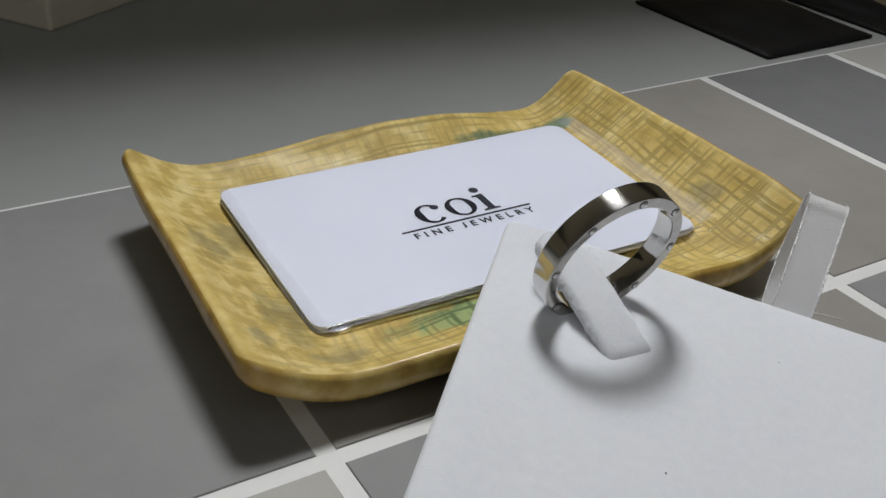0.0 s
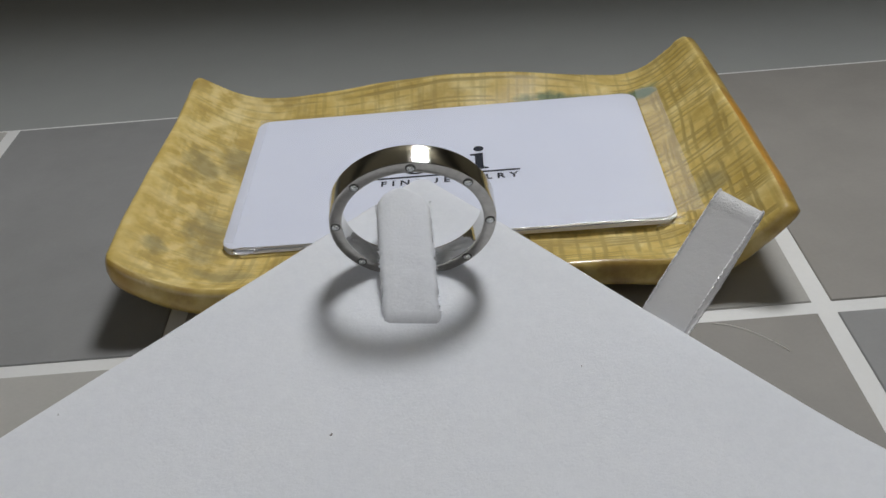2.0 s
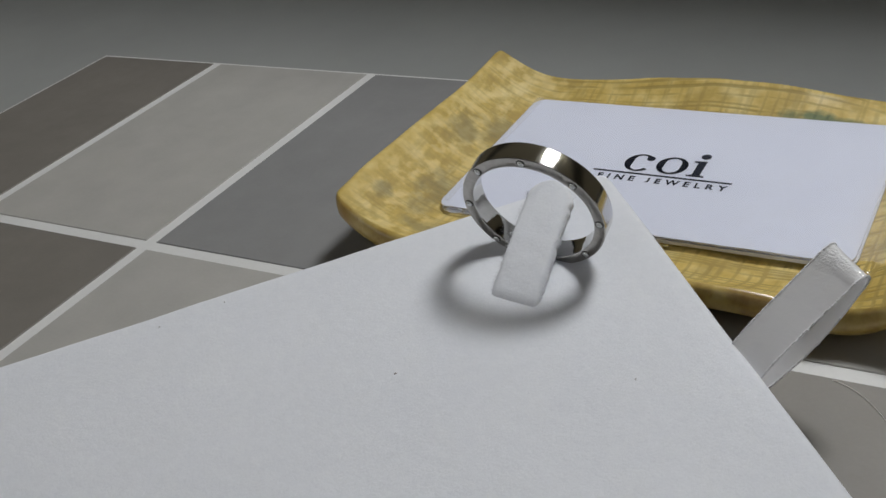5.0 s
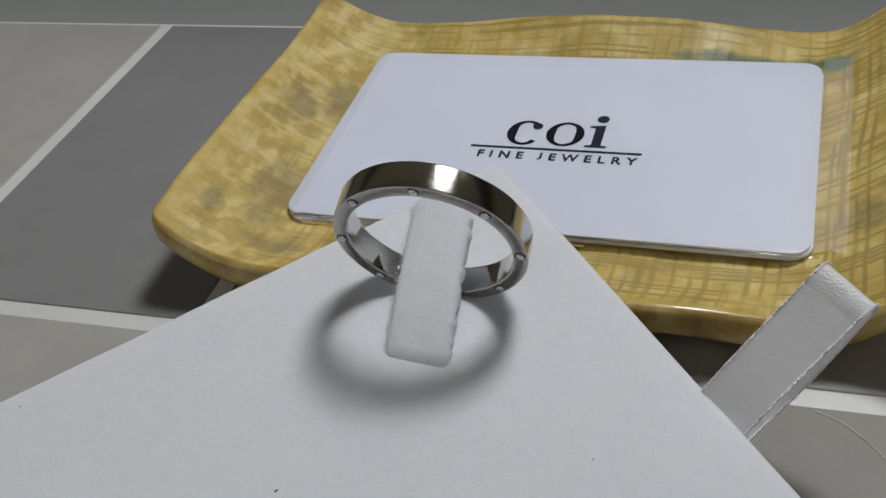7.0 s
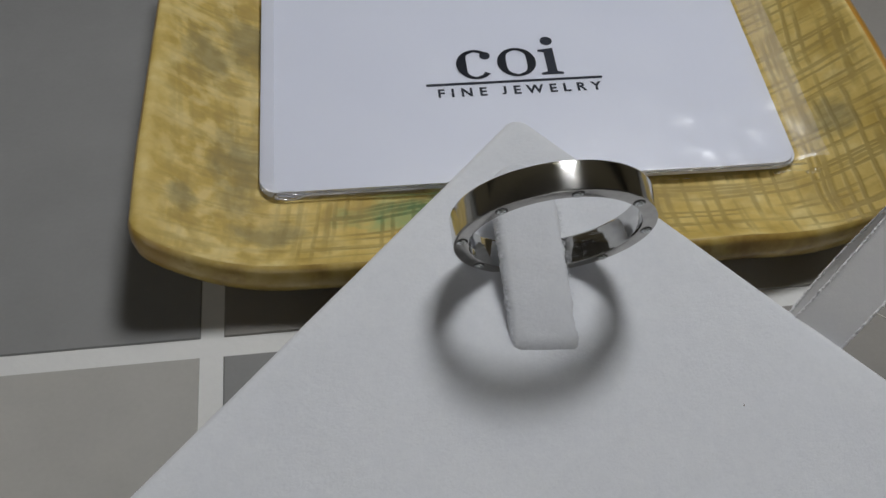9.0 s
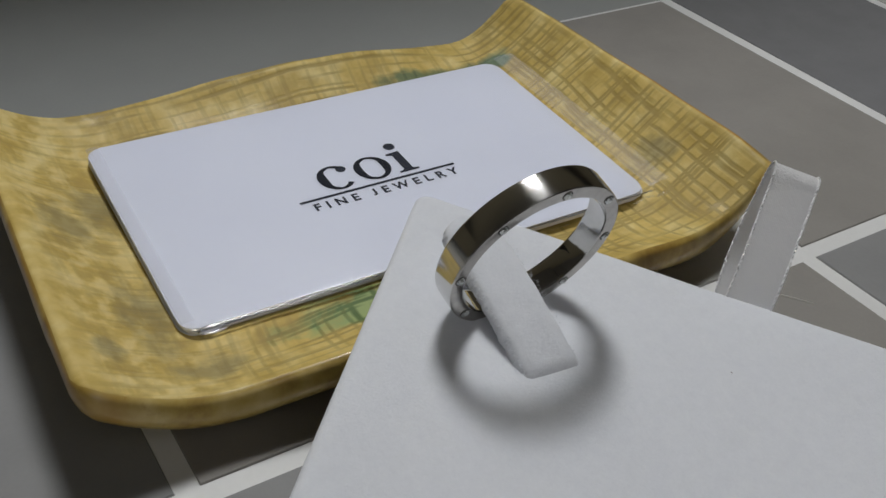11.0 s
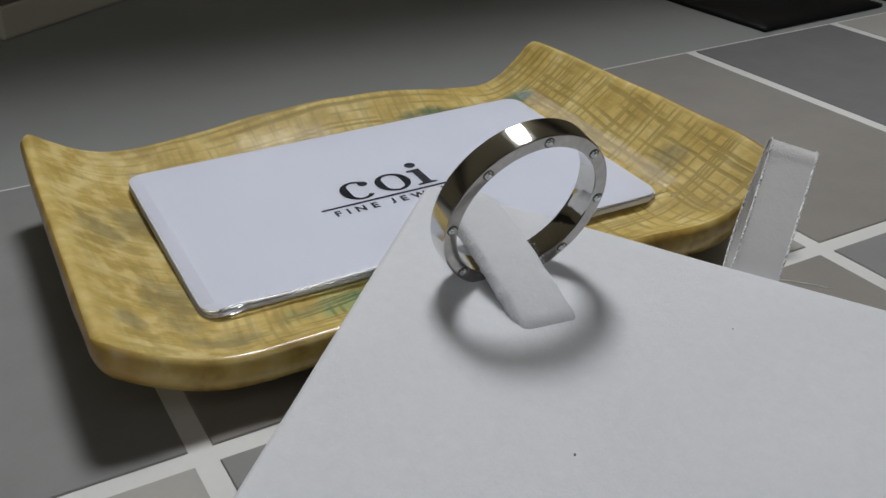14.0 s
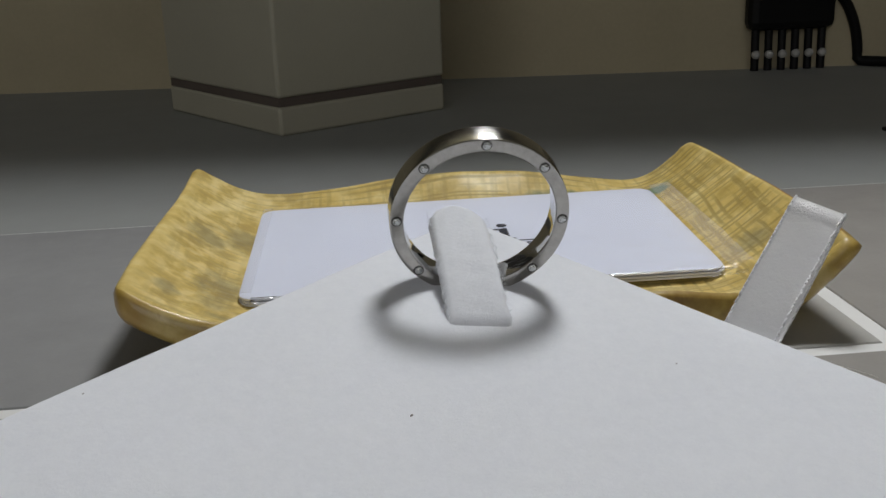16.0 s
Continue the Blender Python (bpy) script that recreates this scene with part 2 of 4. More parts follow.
def rim_glaze():
    """The smooth, amber-stained glaze on the cut edge."""
    m, nt, b = material("rim_glaze")
    v = coords(nt)
    col = ramp(nt, noise_tex(nt, v, 130, 4.0), [(0.30, (0.27, 0.155, 0.028)), (0.5, (0.52, 0.365, 0.09)), (0.72, (0.70, 0.55, 0.22))])
    spots = mask(nt, noise_tex(nt, v, 420, 3.0), 0.62, 0.72, 0, 1)
    col = mixed(nt, maths(nt, "MULTIPLY", spots, 0.55), col, (0.42, 0.22, 0.04))
    sep = nt.nodes.new("ShaderNodeSeparateXYZ")
    nt.links.new(v, sep.inputs[0])
    amber = mask(nt, maths(nt, "MULTIPLY_ADD", sep.outputs[0], 40.0, -3.9), 0.2, 0.4, 0, 1)
    amber = maths(nt, "MULTIPLY", amber, ramp(nt, maths(nt, "MULTIPLY_ADD", sep.outputs[1], 10.0, 0.3), [(0.21, (0.1, 0.1, 0.1)), (0.27, (1, 1, 1)), (0.60, (1, 1, 1)), (0.68, (0.1, 0.1, 0.1))]))
    # browner glaze has also run along the near end
    near = maths(nt, "MULTIPLY", mask(nt, sep.outputs[0], -0.0100, -0.0150), mask(nt, noise_tex(nt, v, 70, 2.0), 0.35, 0.6, 0.25, 0.75))
    col = mixed(nt, near, col, (0.42, 0.235, 0.035))
    col = mixed(nt, maths(nt, "MULTIPLY", amber, 0.8), col, (0.58, 0.27, 0.02))
    nt.links.new(col, b.inputs["Base Color"])
    b.inputs["Roughness"].default_value = 0.4
    b.inputs["Coat Weight"].default_value = 0.6
    b.inputs["Coat Roughness"].default_value = 0.15
    bump(nt, b, noise_tex(nt, v, 300, 3.0), 0.3, 0.0003)
    return m


M_RIM = rim_glaze()


def card_face():
    m, nt, b = material("card_face")
    v = coords(nt)
    col = ramp(nt, noise_tex(nt, v, 60), [(0.3, (0.675, 0.70, 0.795)), (0.7, (0.705, 0.73, 0.82))])
    specks = ramp(nt, noise_tex(nt, v, 1600, 2.0), [(0.20, (0.4, 0.4, 0.45)), (0.24, (1, 1, 1))])
    col = mixed(nt, 0.25, col, specks, "MULTIPLY")
    nt.links.new(col, b.inputs["Base Color"])
    b.inputs["Roughness"].default_value = 0.35
    bump(nt, b, noise_tex(nt, v, 90, 3.0), 0.05, 0.0004)
    return m


M_CARD = card_face()


def steel():
    """Steel brushed round the band, so that its lights are drawn out across the band's width."""
    m, nt, b = material("polished_steel")
    v = coords(nt)
    b.inputs["Base Color"].default_value = (0.60, 0.595, 0.585, 1)
    b.inputs["Metallic"].default_value = 1.0
    sc = noise_tex(nt, coords(nt, (60, 4000, 60)), 1.0, 4.0)
    r = maths(nt, "MULTIPLY_ADD", sc, 0.05, 0.135)
    nt.links.new(r, b.inputs["Roughness"])
    b.inputs["Anisotropic"].default_value = 0.85
    b.inputs["Anisotropic Rotation"].default_value = 0.25
    tan = nt.nodes.new("ShaderNodeTangent")
    tan.direction_type, tan.axis = "RADIAL", "Y"
    nt.links.new(tan.outputs[0], b.inputs["Tangent"])
    bump(nt, b, noise_tex(nt, v, 900, 3.0), 0.04, 0.0001)
    return m


def inner_steel():
    m, nt, b = material("mirror_steel")
    v = coords(nt)
    nt.links.new(ramp(nt, noise_tex(nt, v, 300, 3.0), [(0.3, (0.52, 0.515, 0.50)), (0.7, (0.60, 0.595, 0.58))]), b.inputs["Base Color"])
    b.inputs["Metallic"].default_value = 1.0
    nt.links.new(maths(nt, "MULTIPLY_ADD", noise_tex(nt, v, 900, 3.0), 0.06, 0.03), b.inputs["Roughness"])
    bump(nt, b, noise_tex(nt, v, 260, 2.0), 0.12, 0.0004)
    return m


def face_steel():
    m, nt, b = material("satin_steel")
    v = coords(nt)
    col = ramp(nt, noise_tex(nt, v, 700, 4.0), [(0.3, (0.36, 0.345, 0.32)), (0.7, (0.45, 0.432, 0.405))])
    nt.links.new(col, b.inputs["Base Color"])
    b.inputs["Metallic"].default_value = 1.0
    nt.links.new(maths(nt, "MULTIPLY_ADD", noise_tex(nt, v, 1500, 3.0), 0.10, 0.08), b.inputs["Roughness"])
    bump(nt, b, noise_tex(nt, v, 2500, 3.0), 0.12, 0.0001)
    return m


M_STEEL, M_FACE, M_INNER = steel(), face_steel(), inner_steel()
M_SETTING = surface("dark_setting", (0.14, 0.135, 0.13), 0.3, metal=1.0, vary=0.15)


def clear(name, tint, rough, weight):
    """Thin clear film: mostly see-through, with a gloss."""
    m, nt, b = material(name)
    out = nt.nodes["Material Output"]
    tr = node(nt, "ShaderNodeBsdfTransparent", Color=(*tint, 1))
    gl = node(nt, "ShaderNodeBsdfGlossy", Color=(1, 1, 1, 1), Roughness=rough)
    fr = node(nt, "ShaderNodeFresnel", IOR=1.45)
    mx = nt.nodes.new("ShaderNodeMixShader")
    nt.links.new(maths(nt, "MULTIPLY", fr.outputs[0], weight), mx.inputs[0])
    nt.links.new(tr.outputs[0], mx.inputs[1])
    nt.links.new(gl.outputs[0], mx.inputs[2])
    bb = node(nt, "ShaderNodeBump", Strength=0.6, Distance=0.0015)
    nt.links.new(noise_tex(nt, coords(nt), 55, 3.0), bb.inputs["Height"])
    nt.links.new(bb.outputs[0], gl.inputs["Normal"])
    nt.links.new(mx.outputs[0], out.inputs[0])
    return m


M_FILM = clear("clear_film", (0.98, 0.98, 0.985), 0.2, 0.6)
M_FOLD = clear("bunched_film", (0.90, 0.905, 0.92), 0.14, 3.2)
M_POCKET = clear("puffed_film", (0.93, 0.93, 0.94), 0.16, 3.0)


def gem():
    m, nt, b = material("clear_stone")
    b.inputs["Base Color"].default_value = (0.62, 0.64, 0.63, 1)
    b.inputs["Roughness"].default_value = 0.06
    b.inputs["Metallic"].default_value = 0.9
    bump(nt, b, noise_tex(nt, coords(nt), 2200, 1.0), 1.0, 0.0004)
    return m


M_GEM = gem()


def satin():
    """Satin with its threads running along the ribbon."""
    m, nt, b = material("white_satin")
    out = nt.nodes["Material Output"]
    v = coords(nt)
    dot = nt.nodes.new("ShaderNodeVectorMath")
    dot.operation = "DOT_PRODUCT"
    dot.inputs[1].default_value = (0.76, -0.59, -0.27)
    nt.links.new(v, dot.inputs[0])
    thread = maths(nt, "SINE", maths(nt, "MULTIPLY", dot.outputs["Value"], 21000.0))
    wrinkle = noise_tex(nt, v, 260, 3.0)
    fine = noise_tex(nt, v, 2600, 3.0)
    # the threads are broken up where the loop is folded over
    sep = nt.nodes.new("ShaderNodeSeparateXYZ")
    nt.links.new(v, sep.inputs[0])
    creased = mask(nt, sep.outputs[2], 0.0255, 0.0275)
    fine = maths(nt, "MULTIPLY", fine, maths(nt, "MULTIPLY_ADD", creased, 5.0, 1.0))
    hgt = maths(nt, "ADD", maths(nt, "MULTIPLY", thread, 0.025), maths(nt, "MULTIPLY_ADD", fine, 0.2, maths(nt, "MULTIPLY", wrinkle, 0.8)))
    col = ramp(nt, wrinkle, [(0.3, (0.975, 0.97, 0.99)), (0.7, (1.0, 0.995, 1.0))])
    bp = node(nt, "ShaderNodeBump", Strength=0.8, Distance=0.00025)
    nt.links.new(hgt, bp.inputs["Height"])
    nt.links.new(col, b.inputs["Base Color"])
    b.inputs["Roughness"].default_value = 0.3
    b.inputs["Sheen Weight"].default_value = 0.7
    b.inputs["Sheen Roughness"].default_value = 0.5
    nt.links.new(maths(nt, "MULTIPLY_ADD", creased, 0.7, 0.2), b.inputs["Coat Weight"])
    b.inputs["Coat Roughness"].default_value = 0.12
    nt.links.new(bp.outputs[0], b.inputs["Coat Normal"])
    nt.links.new(bp.outputs[0], b.inputs["Normal"])
    tl = node(nt, "ShaderNodeBsdfTranslucent", Color=(1.0, 1.0, 1.0, 1))
    nt.links.new(bp.outputs[0], tl.inputs["Normal"])
    mx = node(nt, "ShaderNodeMixShader", Fac=0.16)
    nt.links.new(b.outputs[0], mx.inputs[1])
    nt.links.new(tl.outputs[0], mx.inputs[2])
    nt.links.new(mx.outputs[0], out.inputs[0])
    return m


M_SATIN = satin()


# ---- mesh helpers ----
def mesh_of(name, bm, mat, smooth=False):
    me = bpy.data.meshes.new(name)
    bmesh.ops.recalc_face_normals(bm, faces=bm.faces)
    bm.to_mesh(me)
    bm.free()
    me.materials.append(mat)
    if smooth:
        for p in me.polygons:
            p.use_smooth = True
    return me


def thing(name, bm, mat, label, category, smooth=False, kind="", group=""):
    return tagged(new(name, mesh_of(name, bm, mat, smooth)), label, category, group, kind)


def empty(name, label, category, place=(0, 0, 0), kind="", group=""):
    ob = tagged(new(name), label, category, group, kind)
    ob.location = place
    return ob


def part(name, bm, mat, parent, label="", smooth=False):
    ob = new(name, mesh_of(name, bm, mat, smooth))
    ob.parent = parent
    ob.matrix_parent_inverse = Matrix.Translation(parent.location).inverted() if parent.type == "EMPTY" else Matrix()
    return tagged(ob, label)


def block(x0, x1, y0, y1, z0, z1, bevel=0.0, seg=2, m=None):
    bm = bmesh.new()
    bmesh.ops.create_cube(bm, size=1)
    for v in bm.verts:
        v.co = Vector(((x0 + x1) / 2 + v.co.x * (x1 - x0), (y0 + y1) / 2 + v.co.y * (y1 - y0), (z0 + z1) / 2 + v.co.z * (z1 - z0)))
    if bevel:
        bmesh.ops.bevel(bm, geom=bm.edges[:], offset=bevel, segments=seg, profile=0.5, affect="EDGES")
    if m:
        bm.transform(m)
    return bm


def smooth_step(a, b, x):
    x = min(1, max(0, (x - a) / (b - a)))
    return x * x * (3 - 2 * x)


def sheet(nu, nv, top, bottom, bulge=0.0):
    """A closed slab between two functions of (u, v) in 0..1 that give points, with a rounded rim."""
    bm = bmesh.new()
    tv = [[bm.verts.new(top(i / nu, j / nv)) for j in range(nv + 1)] for i in range(nu + 1)]
    bv = [[bm.verts.new(bottom(i / nu, j / nv)) for j in range(nv + 1)] for i in range(nu + 1)]
    for i in range(nu):
        for j in range(nv):
            bm.faces.new((tv[i][j], tv[i + 1][j], tv[i + 1][j + 1], tv[i][j + 1]))
            bm.faces.new((bv[i][j], bv[i][j + 1], bv[i + 1][j + 1], bv[i + 1][j]))
    ring = [(i, 0) for i in range(nu)] + [(nu, j) for j in range(nv)] + [(i, nv) for i in range(nu, 0, -1)] + [(0, j) for j in range(nv, 0, -1)]
    mid = sum((v.co for row in tv for v in row), Vector()) / ((nu + 1) * (nv + 1))
    n = len(ring)
    loops = [[tv[i][j] for i, j in ring]]
    for f, k in ((0.2, 0.75), (0.5, 1.0), (0.8, 0.75)):
        loop = []
        for q in range(n):
            i, j = ring[q]
            a, b = ring[q - 1], ring[(q + 1) % n]
            tang = (tv[b[0]][b[1]].co - tv[a[0]][a[1]].co)
            out = Vector((tang.y, -tang.x, 0))
            out = out.normalized() if out.length > 1e-9 else Vector((0, 0, 0))
            p = tv[i][j].co.lerp(bv[i][j].co, f) + out * bulge * k
            loop.append(bm.verts.new(p))
        loops.append(loop)
    loops.append([bv[i][j] for i, j in ring])
    for la, lb in zip(loops, loops[1:]):
        for q in range(n):
            bm.faces.new((la[q], lb[q], lb[(q + 1) % n], la[(q + 1) % n])).material_index = 1
    return bm


def disc_prism(pts, z0, z1, m=None):
    """A flat outline raised into a plate."""
    bm = bmesh.new()
    lo = [bm.verts.new((x, y, z0)) for x, y in pts]
    hi = [bm.verts.new((x, y, z1)) for x, y in pts]
    bm.faces.new(hi)
    bm.faces.new(lo[::-1])
    for i in range(len(pts)):
        j = (i + 1) % len(pts)
        bm.faces.new((lo[i], lo[j], hi[j], hi[i]))
    if m:
        bm.transform(m)
    return bm


def rounded_rect(x0, x1, y0, y1, r, seg=6):
    pts = []
    for cx, cy, a0 in ((x1 - r, y0 + r, -90), (x1 - r, y1 - r, 0), (x0 + r, y1 - r, 90), (x0 + r, y0 + r, 180)):
        for k in range(seg + 1):
            a = radians(a0 + 90 * k / seg)
            pts.append((cx + r * math.cos(a), cy + r * math.sin(a)))
    return pts


def tube(path, r, seg=10):
    bm = bmesh.new()
    rings = []
    for i, p in enumerate(path):
        d = (Vector(path[min(i + 1, len(path) - 1)]) - Vector(path[max(i - 1, 0)])).normalized()
        q = d.to_track_quat("Z", "Y")
        rings.append([bm.verts.new(Vector(p) + q @ Vector((r * math.cos(a), r * math.sin(a), 0))) for a in [2 * math.pi * k / seg for k in range(seg)]])
    for a, b in zip(rings, rings[1:]):
        for k in range(seg):
            bm.faces.new((a[k], a[(k + 1) % seg], b[(k + 1) % seg], b[k]))
    bm.faces.new(rings[0][::-1])
    bm.faces.new(rings[-1])
    return bm


# ---- the setting ----
WALL_TURN = -5.5
counter = thing("counter", block(-1.0, 0.302, -0.5, 0.46, -0.041, -0.0012, 0.002), M_COUNTER, "grey laminate worktop under the tile mat", "worktop", kind="structure")
thing("counter_cabinet", block(-0.97, 0.280, -0.46, 0.30, -0.9, -0.041, 0.003), M_WOOD, "dark wooden cabinet that carries the worktop", "cabinet", kind="structure")
wall = thing("wall_back", block(-2.5, 2.5, 0.0, 0.1, -0.9, 2.4, m=pose(0.085, 0.341, 0, 0, 0, WALL_TURN)), M_WALL, "beige painted wall behind the worktop", "wall", kind="structure")
# unseen board, added to keep the lamp off the back of the worktop
shelf = thing("shade_board", block(-0.9, 0.9, 0.0, 0.213, 0.285, 0.303, 0.002, m=pose(0.05, 0.194, 0, 0, 0, WALL_TURN)), M_SHADE_BOARD, "plain board shelf over the back of the worktop", "shelf", kind="structure")
# unseen pale board, added above the lamp for the ring to reflect
thing("reflected_board", block(0.03, 0.32, 0.14, 0.36, 0.65, 0.68, 0.003), M_BOX, "pale board that carries the lamp over the worktop", "board", kind="structure")
thing("floor", block(-2.2, 2.2, -2.6, 1.0, -0.95, -0.9), M_WOOD, "dark brown wooden floor beyond the worktop", "floor", kind="structure")
thing("ceiling", block(-2.2, 2.2, -2.6, 1.0, 2.4, 2.45), M_ROOM, "plain painted ceiling", "ceiling", kind="structure")
thing("wall_west", block(-2.3, -2.2, -2.6, 1.0, -0.9, 2.4), M_ROOM, "plain painted side wall", "wall", kind="structure")
thing("wall_east", block(2.2, 2.3, -2.6, 1.0, -0.9, 2.4), M_ROOM, "plain painted side wall", "wall", kind="structure")
thing("wall_south", block(-2.2, 2.2, -2.7, -2.6, -0.9, 2.4), M_ROOM, "plain painted wall behind the viewer", "wall", kind="structure")


# ---- tile mat ----
JOINT = 0.0036
COLUMNS = dict(zip(range(-3, 6), (-0.1995, -0.1404, -0.0733, -0.0085, 0.0525, 0.1135, 0.1744, 0.234, 0.2955)))
ROW_LINES = {1: (0.0866, 0.0100), 0: (-0.0230, 0.019), -1: (-0.134, 0.04), -2: (-0.244, 0.045)}


def joint(k, j):
    """Where joint line k meets row line j: the hand-laid lattice is not quite square."""
    y0, slope = ROW_LINES[j]
    x = COLUMNS[k]
    for _ in range(3):
        y = y0 + slope * x
        x = COLUMNS[k] - 0.0175 * (y + 0.024)
    return Vector((x, y))


def outline_slab(pts, inset, z0, z1, chamfer=0.0):
    """A slab on four corners, each drawn in by the inset, with chamfered top edges."""
    mid = sum(pts, Vector((0, 0))) / 4
    quad = [p + Vector((math.copysign(inset, mid.x - p.x), math.copysign(inset, mid.y - p.y))) for p in pts]
    bm = disc_prism([(p.x, p.y) for p in quad], z0, z1)
    if chamfer:
        bmesh.ops.bevel(bm, geom=[e for e in bm.edges if all(v.co.z > z1 - 1e-6 for v in e.verts)], offset=chamfer, segments=1, affect="EDGES")
    return bm


mat_base = outline_slab([joint(-3, -2), joint(5, -2), joint(5, 1), joint(-3, 1)], 0.0006, -0.0012, -0.0003)
tile_mat = thing("tile_mat", mat_base, M_GROUT, "grey patchwork tile mat with white joints on the worktop", "mat", kind="structure")


# ---- ceramic tray ----
BACK = ((-0.019, 0.0196), (-0.016, 0.0186), (-0.010, 0.0145), (-0.005, 0.0117), (0.0, 0.0107), (0.010, 0.0108), (0.020, 0.0118), (0.030, 0.0133),
        (0.045, 0.0144), (0.060, 0.0138), (0.070, 0.0124), (0.080, 0.0105), (0.090, 0.0087), (0.095, 0.0092), (0.100, 0.0122), (0.104, 0.0163), (0.108, 0.0190))
FRONT = ((-0.020, 0.0180), (-0.016, 0.0158), (-0.010, 0.0130), (-0.005, 0.0112), (0.0, 0.0102), (0.020, 0.0112), (0.045, 0.0128), (0.075, 0.0118),
         (0.085, 0.0102), (0.092, 0.0096), (0.098, 0.0103), (0.102, 0.0130), (0.1075, 0.0180))


def along(table, x):
    xs, zs = zip(*table)
    return float(np.interp(x, xs, zs))


def averaged(table, x):
    return sum(along(table, x + d) for d in (-0.004, -0.002, 0, 0.002, 0.004)) / 5 if -0.013 < x < 0.103 else along(table, x)


EDGE_Y = ((-0.019, -0.0130), (-0.010, -0.0148), (0.0, -0.0157), (0.020, -0.0168), (0.045, -0.0174), (0.070, -0.0173), (0.085, -0.0158), (0.095, -0.0142), (0.102, -0.0134), (0.108, -0.0124))
CLAY = 0.0047


def tray_ends(v):
    return -0.0190 + 0.0018 * v, 0.1077 - 0.0012 * v


def tray_plan(u, v):
    end_l, end_r = tray_ends(v)
    x = end_l * (1 - u) + end_r * u
    y0 = averaged(EDGE_Y, x)
    y1 = 0.0672 + 0.0040 * smooth_step(0.07, 0.104, x) + 0.0008 * math.sin(u * 9)
    for d in (x - end_l, end_r - x):
        if d < 0.0025:
            k = 0.0012 * (1 - math.sqrt(max(0, 1 - (1 - d / 0.0025) ** 2)))
            y0 += k
            y1 -= k
    if x - end_l < 0.006:
        y0 += 0.0022 * (1 - math.sqrt(max(0, 1 - (1 - (x - end_l) / 0.006) ** 2)))
    return x, y0 + (y1 - y0) * v, y0, y1


def tray_top(u, v):
    u, v = min(1, max(0, u)), min(1, max(0, v))
    x, y, y0, y1 = tray_plan(u, v)
    end_l, end_r = tray_ends(v)
    z = 0.0058
    z += 0.0117 * max(0, 1 - (x - end_l) / 0.022) ** 1.6 + 0.0127 * max(0, 1 - (end_r - x) / 0.0225) ** 1.7
    wf = max(0, 1 - (y - y0) / 0.012) ** 1.5
    wb = max(0, 1 - (y1 - y) / 0.022) ** 1.6
    z += (averaged(FRONT, x) - 0.0008 - z) * wf
    z += (averaged(BACK, x) - z) * wb
    z += 0.0002 * noise.noise(Vector((x * 90, y * 90, 1.3)))
    # the ends turn over in a rounded lip
    z -= 0.0013 * max(0, 1 - (x - end_l) / 0.0024) ** 2 + 0.0003 * max(0, 1 - (end_r - x) / 0.0012) ** 2
    return Vector((x, y, z))


def tray_bottom(u, v):
    p, e = tray_top(u, v), 0.012
    du = tray_top(u + e, v) - tray_top(u - e, v)
    dv = tray_top(u, v + e) - tray_top(u, v - e)
    n = du.cross(dv).normalized()
    thin = 0.85 + 0.15 * smooth_step(0.0, 0.016, tray_ends(v)[1] - p.x)
    q = p - Vector((0.35 * n.x, 0.35 * n.y * thin, max(n.z, 0.8))) * (CLAY + 0.0010 * smooth_step(0.35, 0.0, v)) * thin
    # the far end is cut off at a slant, so that its edge faces up and outwards
    slant = smooth_step(0.007, 0.0, tray_ends(v)[1] - p.x)
    q = q.lerp(p + Vector((0.0024, 0.0008 * (v - 0.5), -0.0022)), slant)
    return Vector((q.x, q.y, max(q.z, 0.0004)))


tray = empty("ceramic_tray", "ochre glazed ceramic tray with cloth weave and curled ends", "tray", (0.046, 0.026, 0.0))
for part_name, index, glaze_mat, said in (("dish", 0, M_GLAZE, "shallow dish with a pressed cloth weave"), ("rim", 1, M_RIM, "smooth amber-stained edge")):
    half_bm = sheet(200, 90, tray_top, tray_bottom, 0.0008)
    bmesh.ops.recalc_face_normals(half_bm, faces=half_bm.faces)
    if max(half_bm.faces, key=lambda q: abs(q.normal.z) - 100 * (q.calc_center_median() - Vector((0.045, 0.03, 0.006))).length).normal.z < 0:
        bmesh.ops.reverse_faces(half_bm, faces=half_bm.faces)
    half_bm.normal_update()
    normals = {tuple(round(c, 7) for c in q.co): q.normal.copy() for q in half_bm.verts}
    bmesh.ops.delete(half_bm, geom=[q for q in half_bm.faces if q.material_index != index], context="FACES")
    for q in half_bm.faces:
        q.material_index = 0
        q.smooth = True
    shell = part(part_name, half_bm, glaze_mat, tray, said, smooth=True)
    for q in shell.data.polygons:
        if q.normal.dot(sum((normals[tuple(round(c, 7) for c in shell.data.vertices[n].co)] for n in q.vertices), Vector())) < 0:
            q.flip()
    shell.data.update()
    shell.data.normals_split_custom_set_from_vertices([normals[tuple(round(c, 7) for c in q.co)] for q in shell.data.vertices])


# ---- cards in a clear sleeve ----
CARD = pose(0, 0.0013, 0.0, 2.0, -0.4, -0.35)
TOP = 0.0078


def card(z, dx, dy, rz, label):
    bm = disc_prism(rounded_rect(-0.0005, 0.0908, 0.0, 0.0552, 0.003), -0.0004, 0.0)
    bmesh.ops.bevel(bm, geom=[e for e in bm.edges if all(v.co.z > -0.0001 for v in e.verts)], offset=0.00008, segments=1, affect="EDGES")
    ob = thing("business_card", bm, M_CARD, label, "card", group="stack of cards")
    ob.matrix_basis = CARD @ pose(dx, dy, z, 0, 0, rz)
    return ob


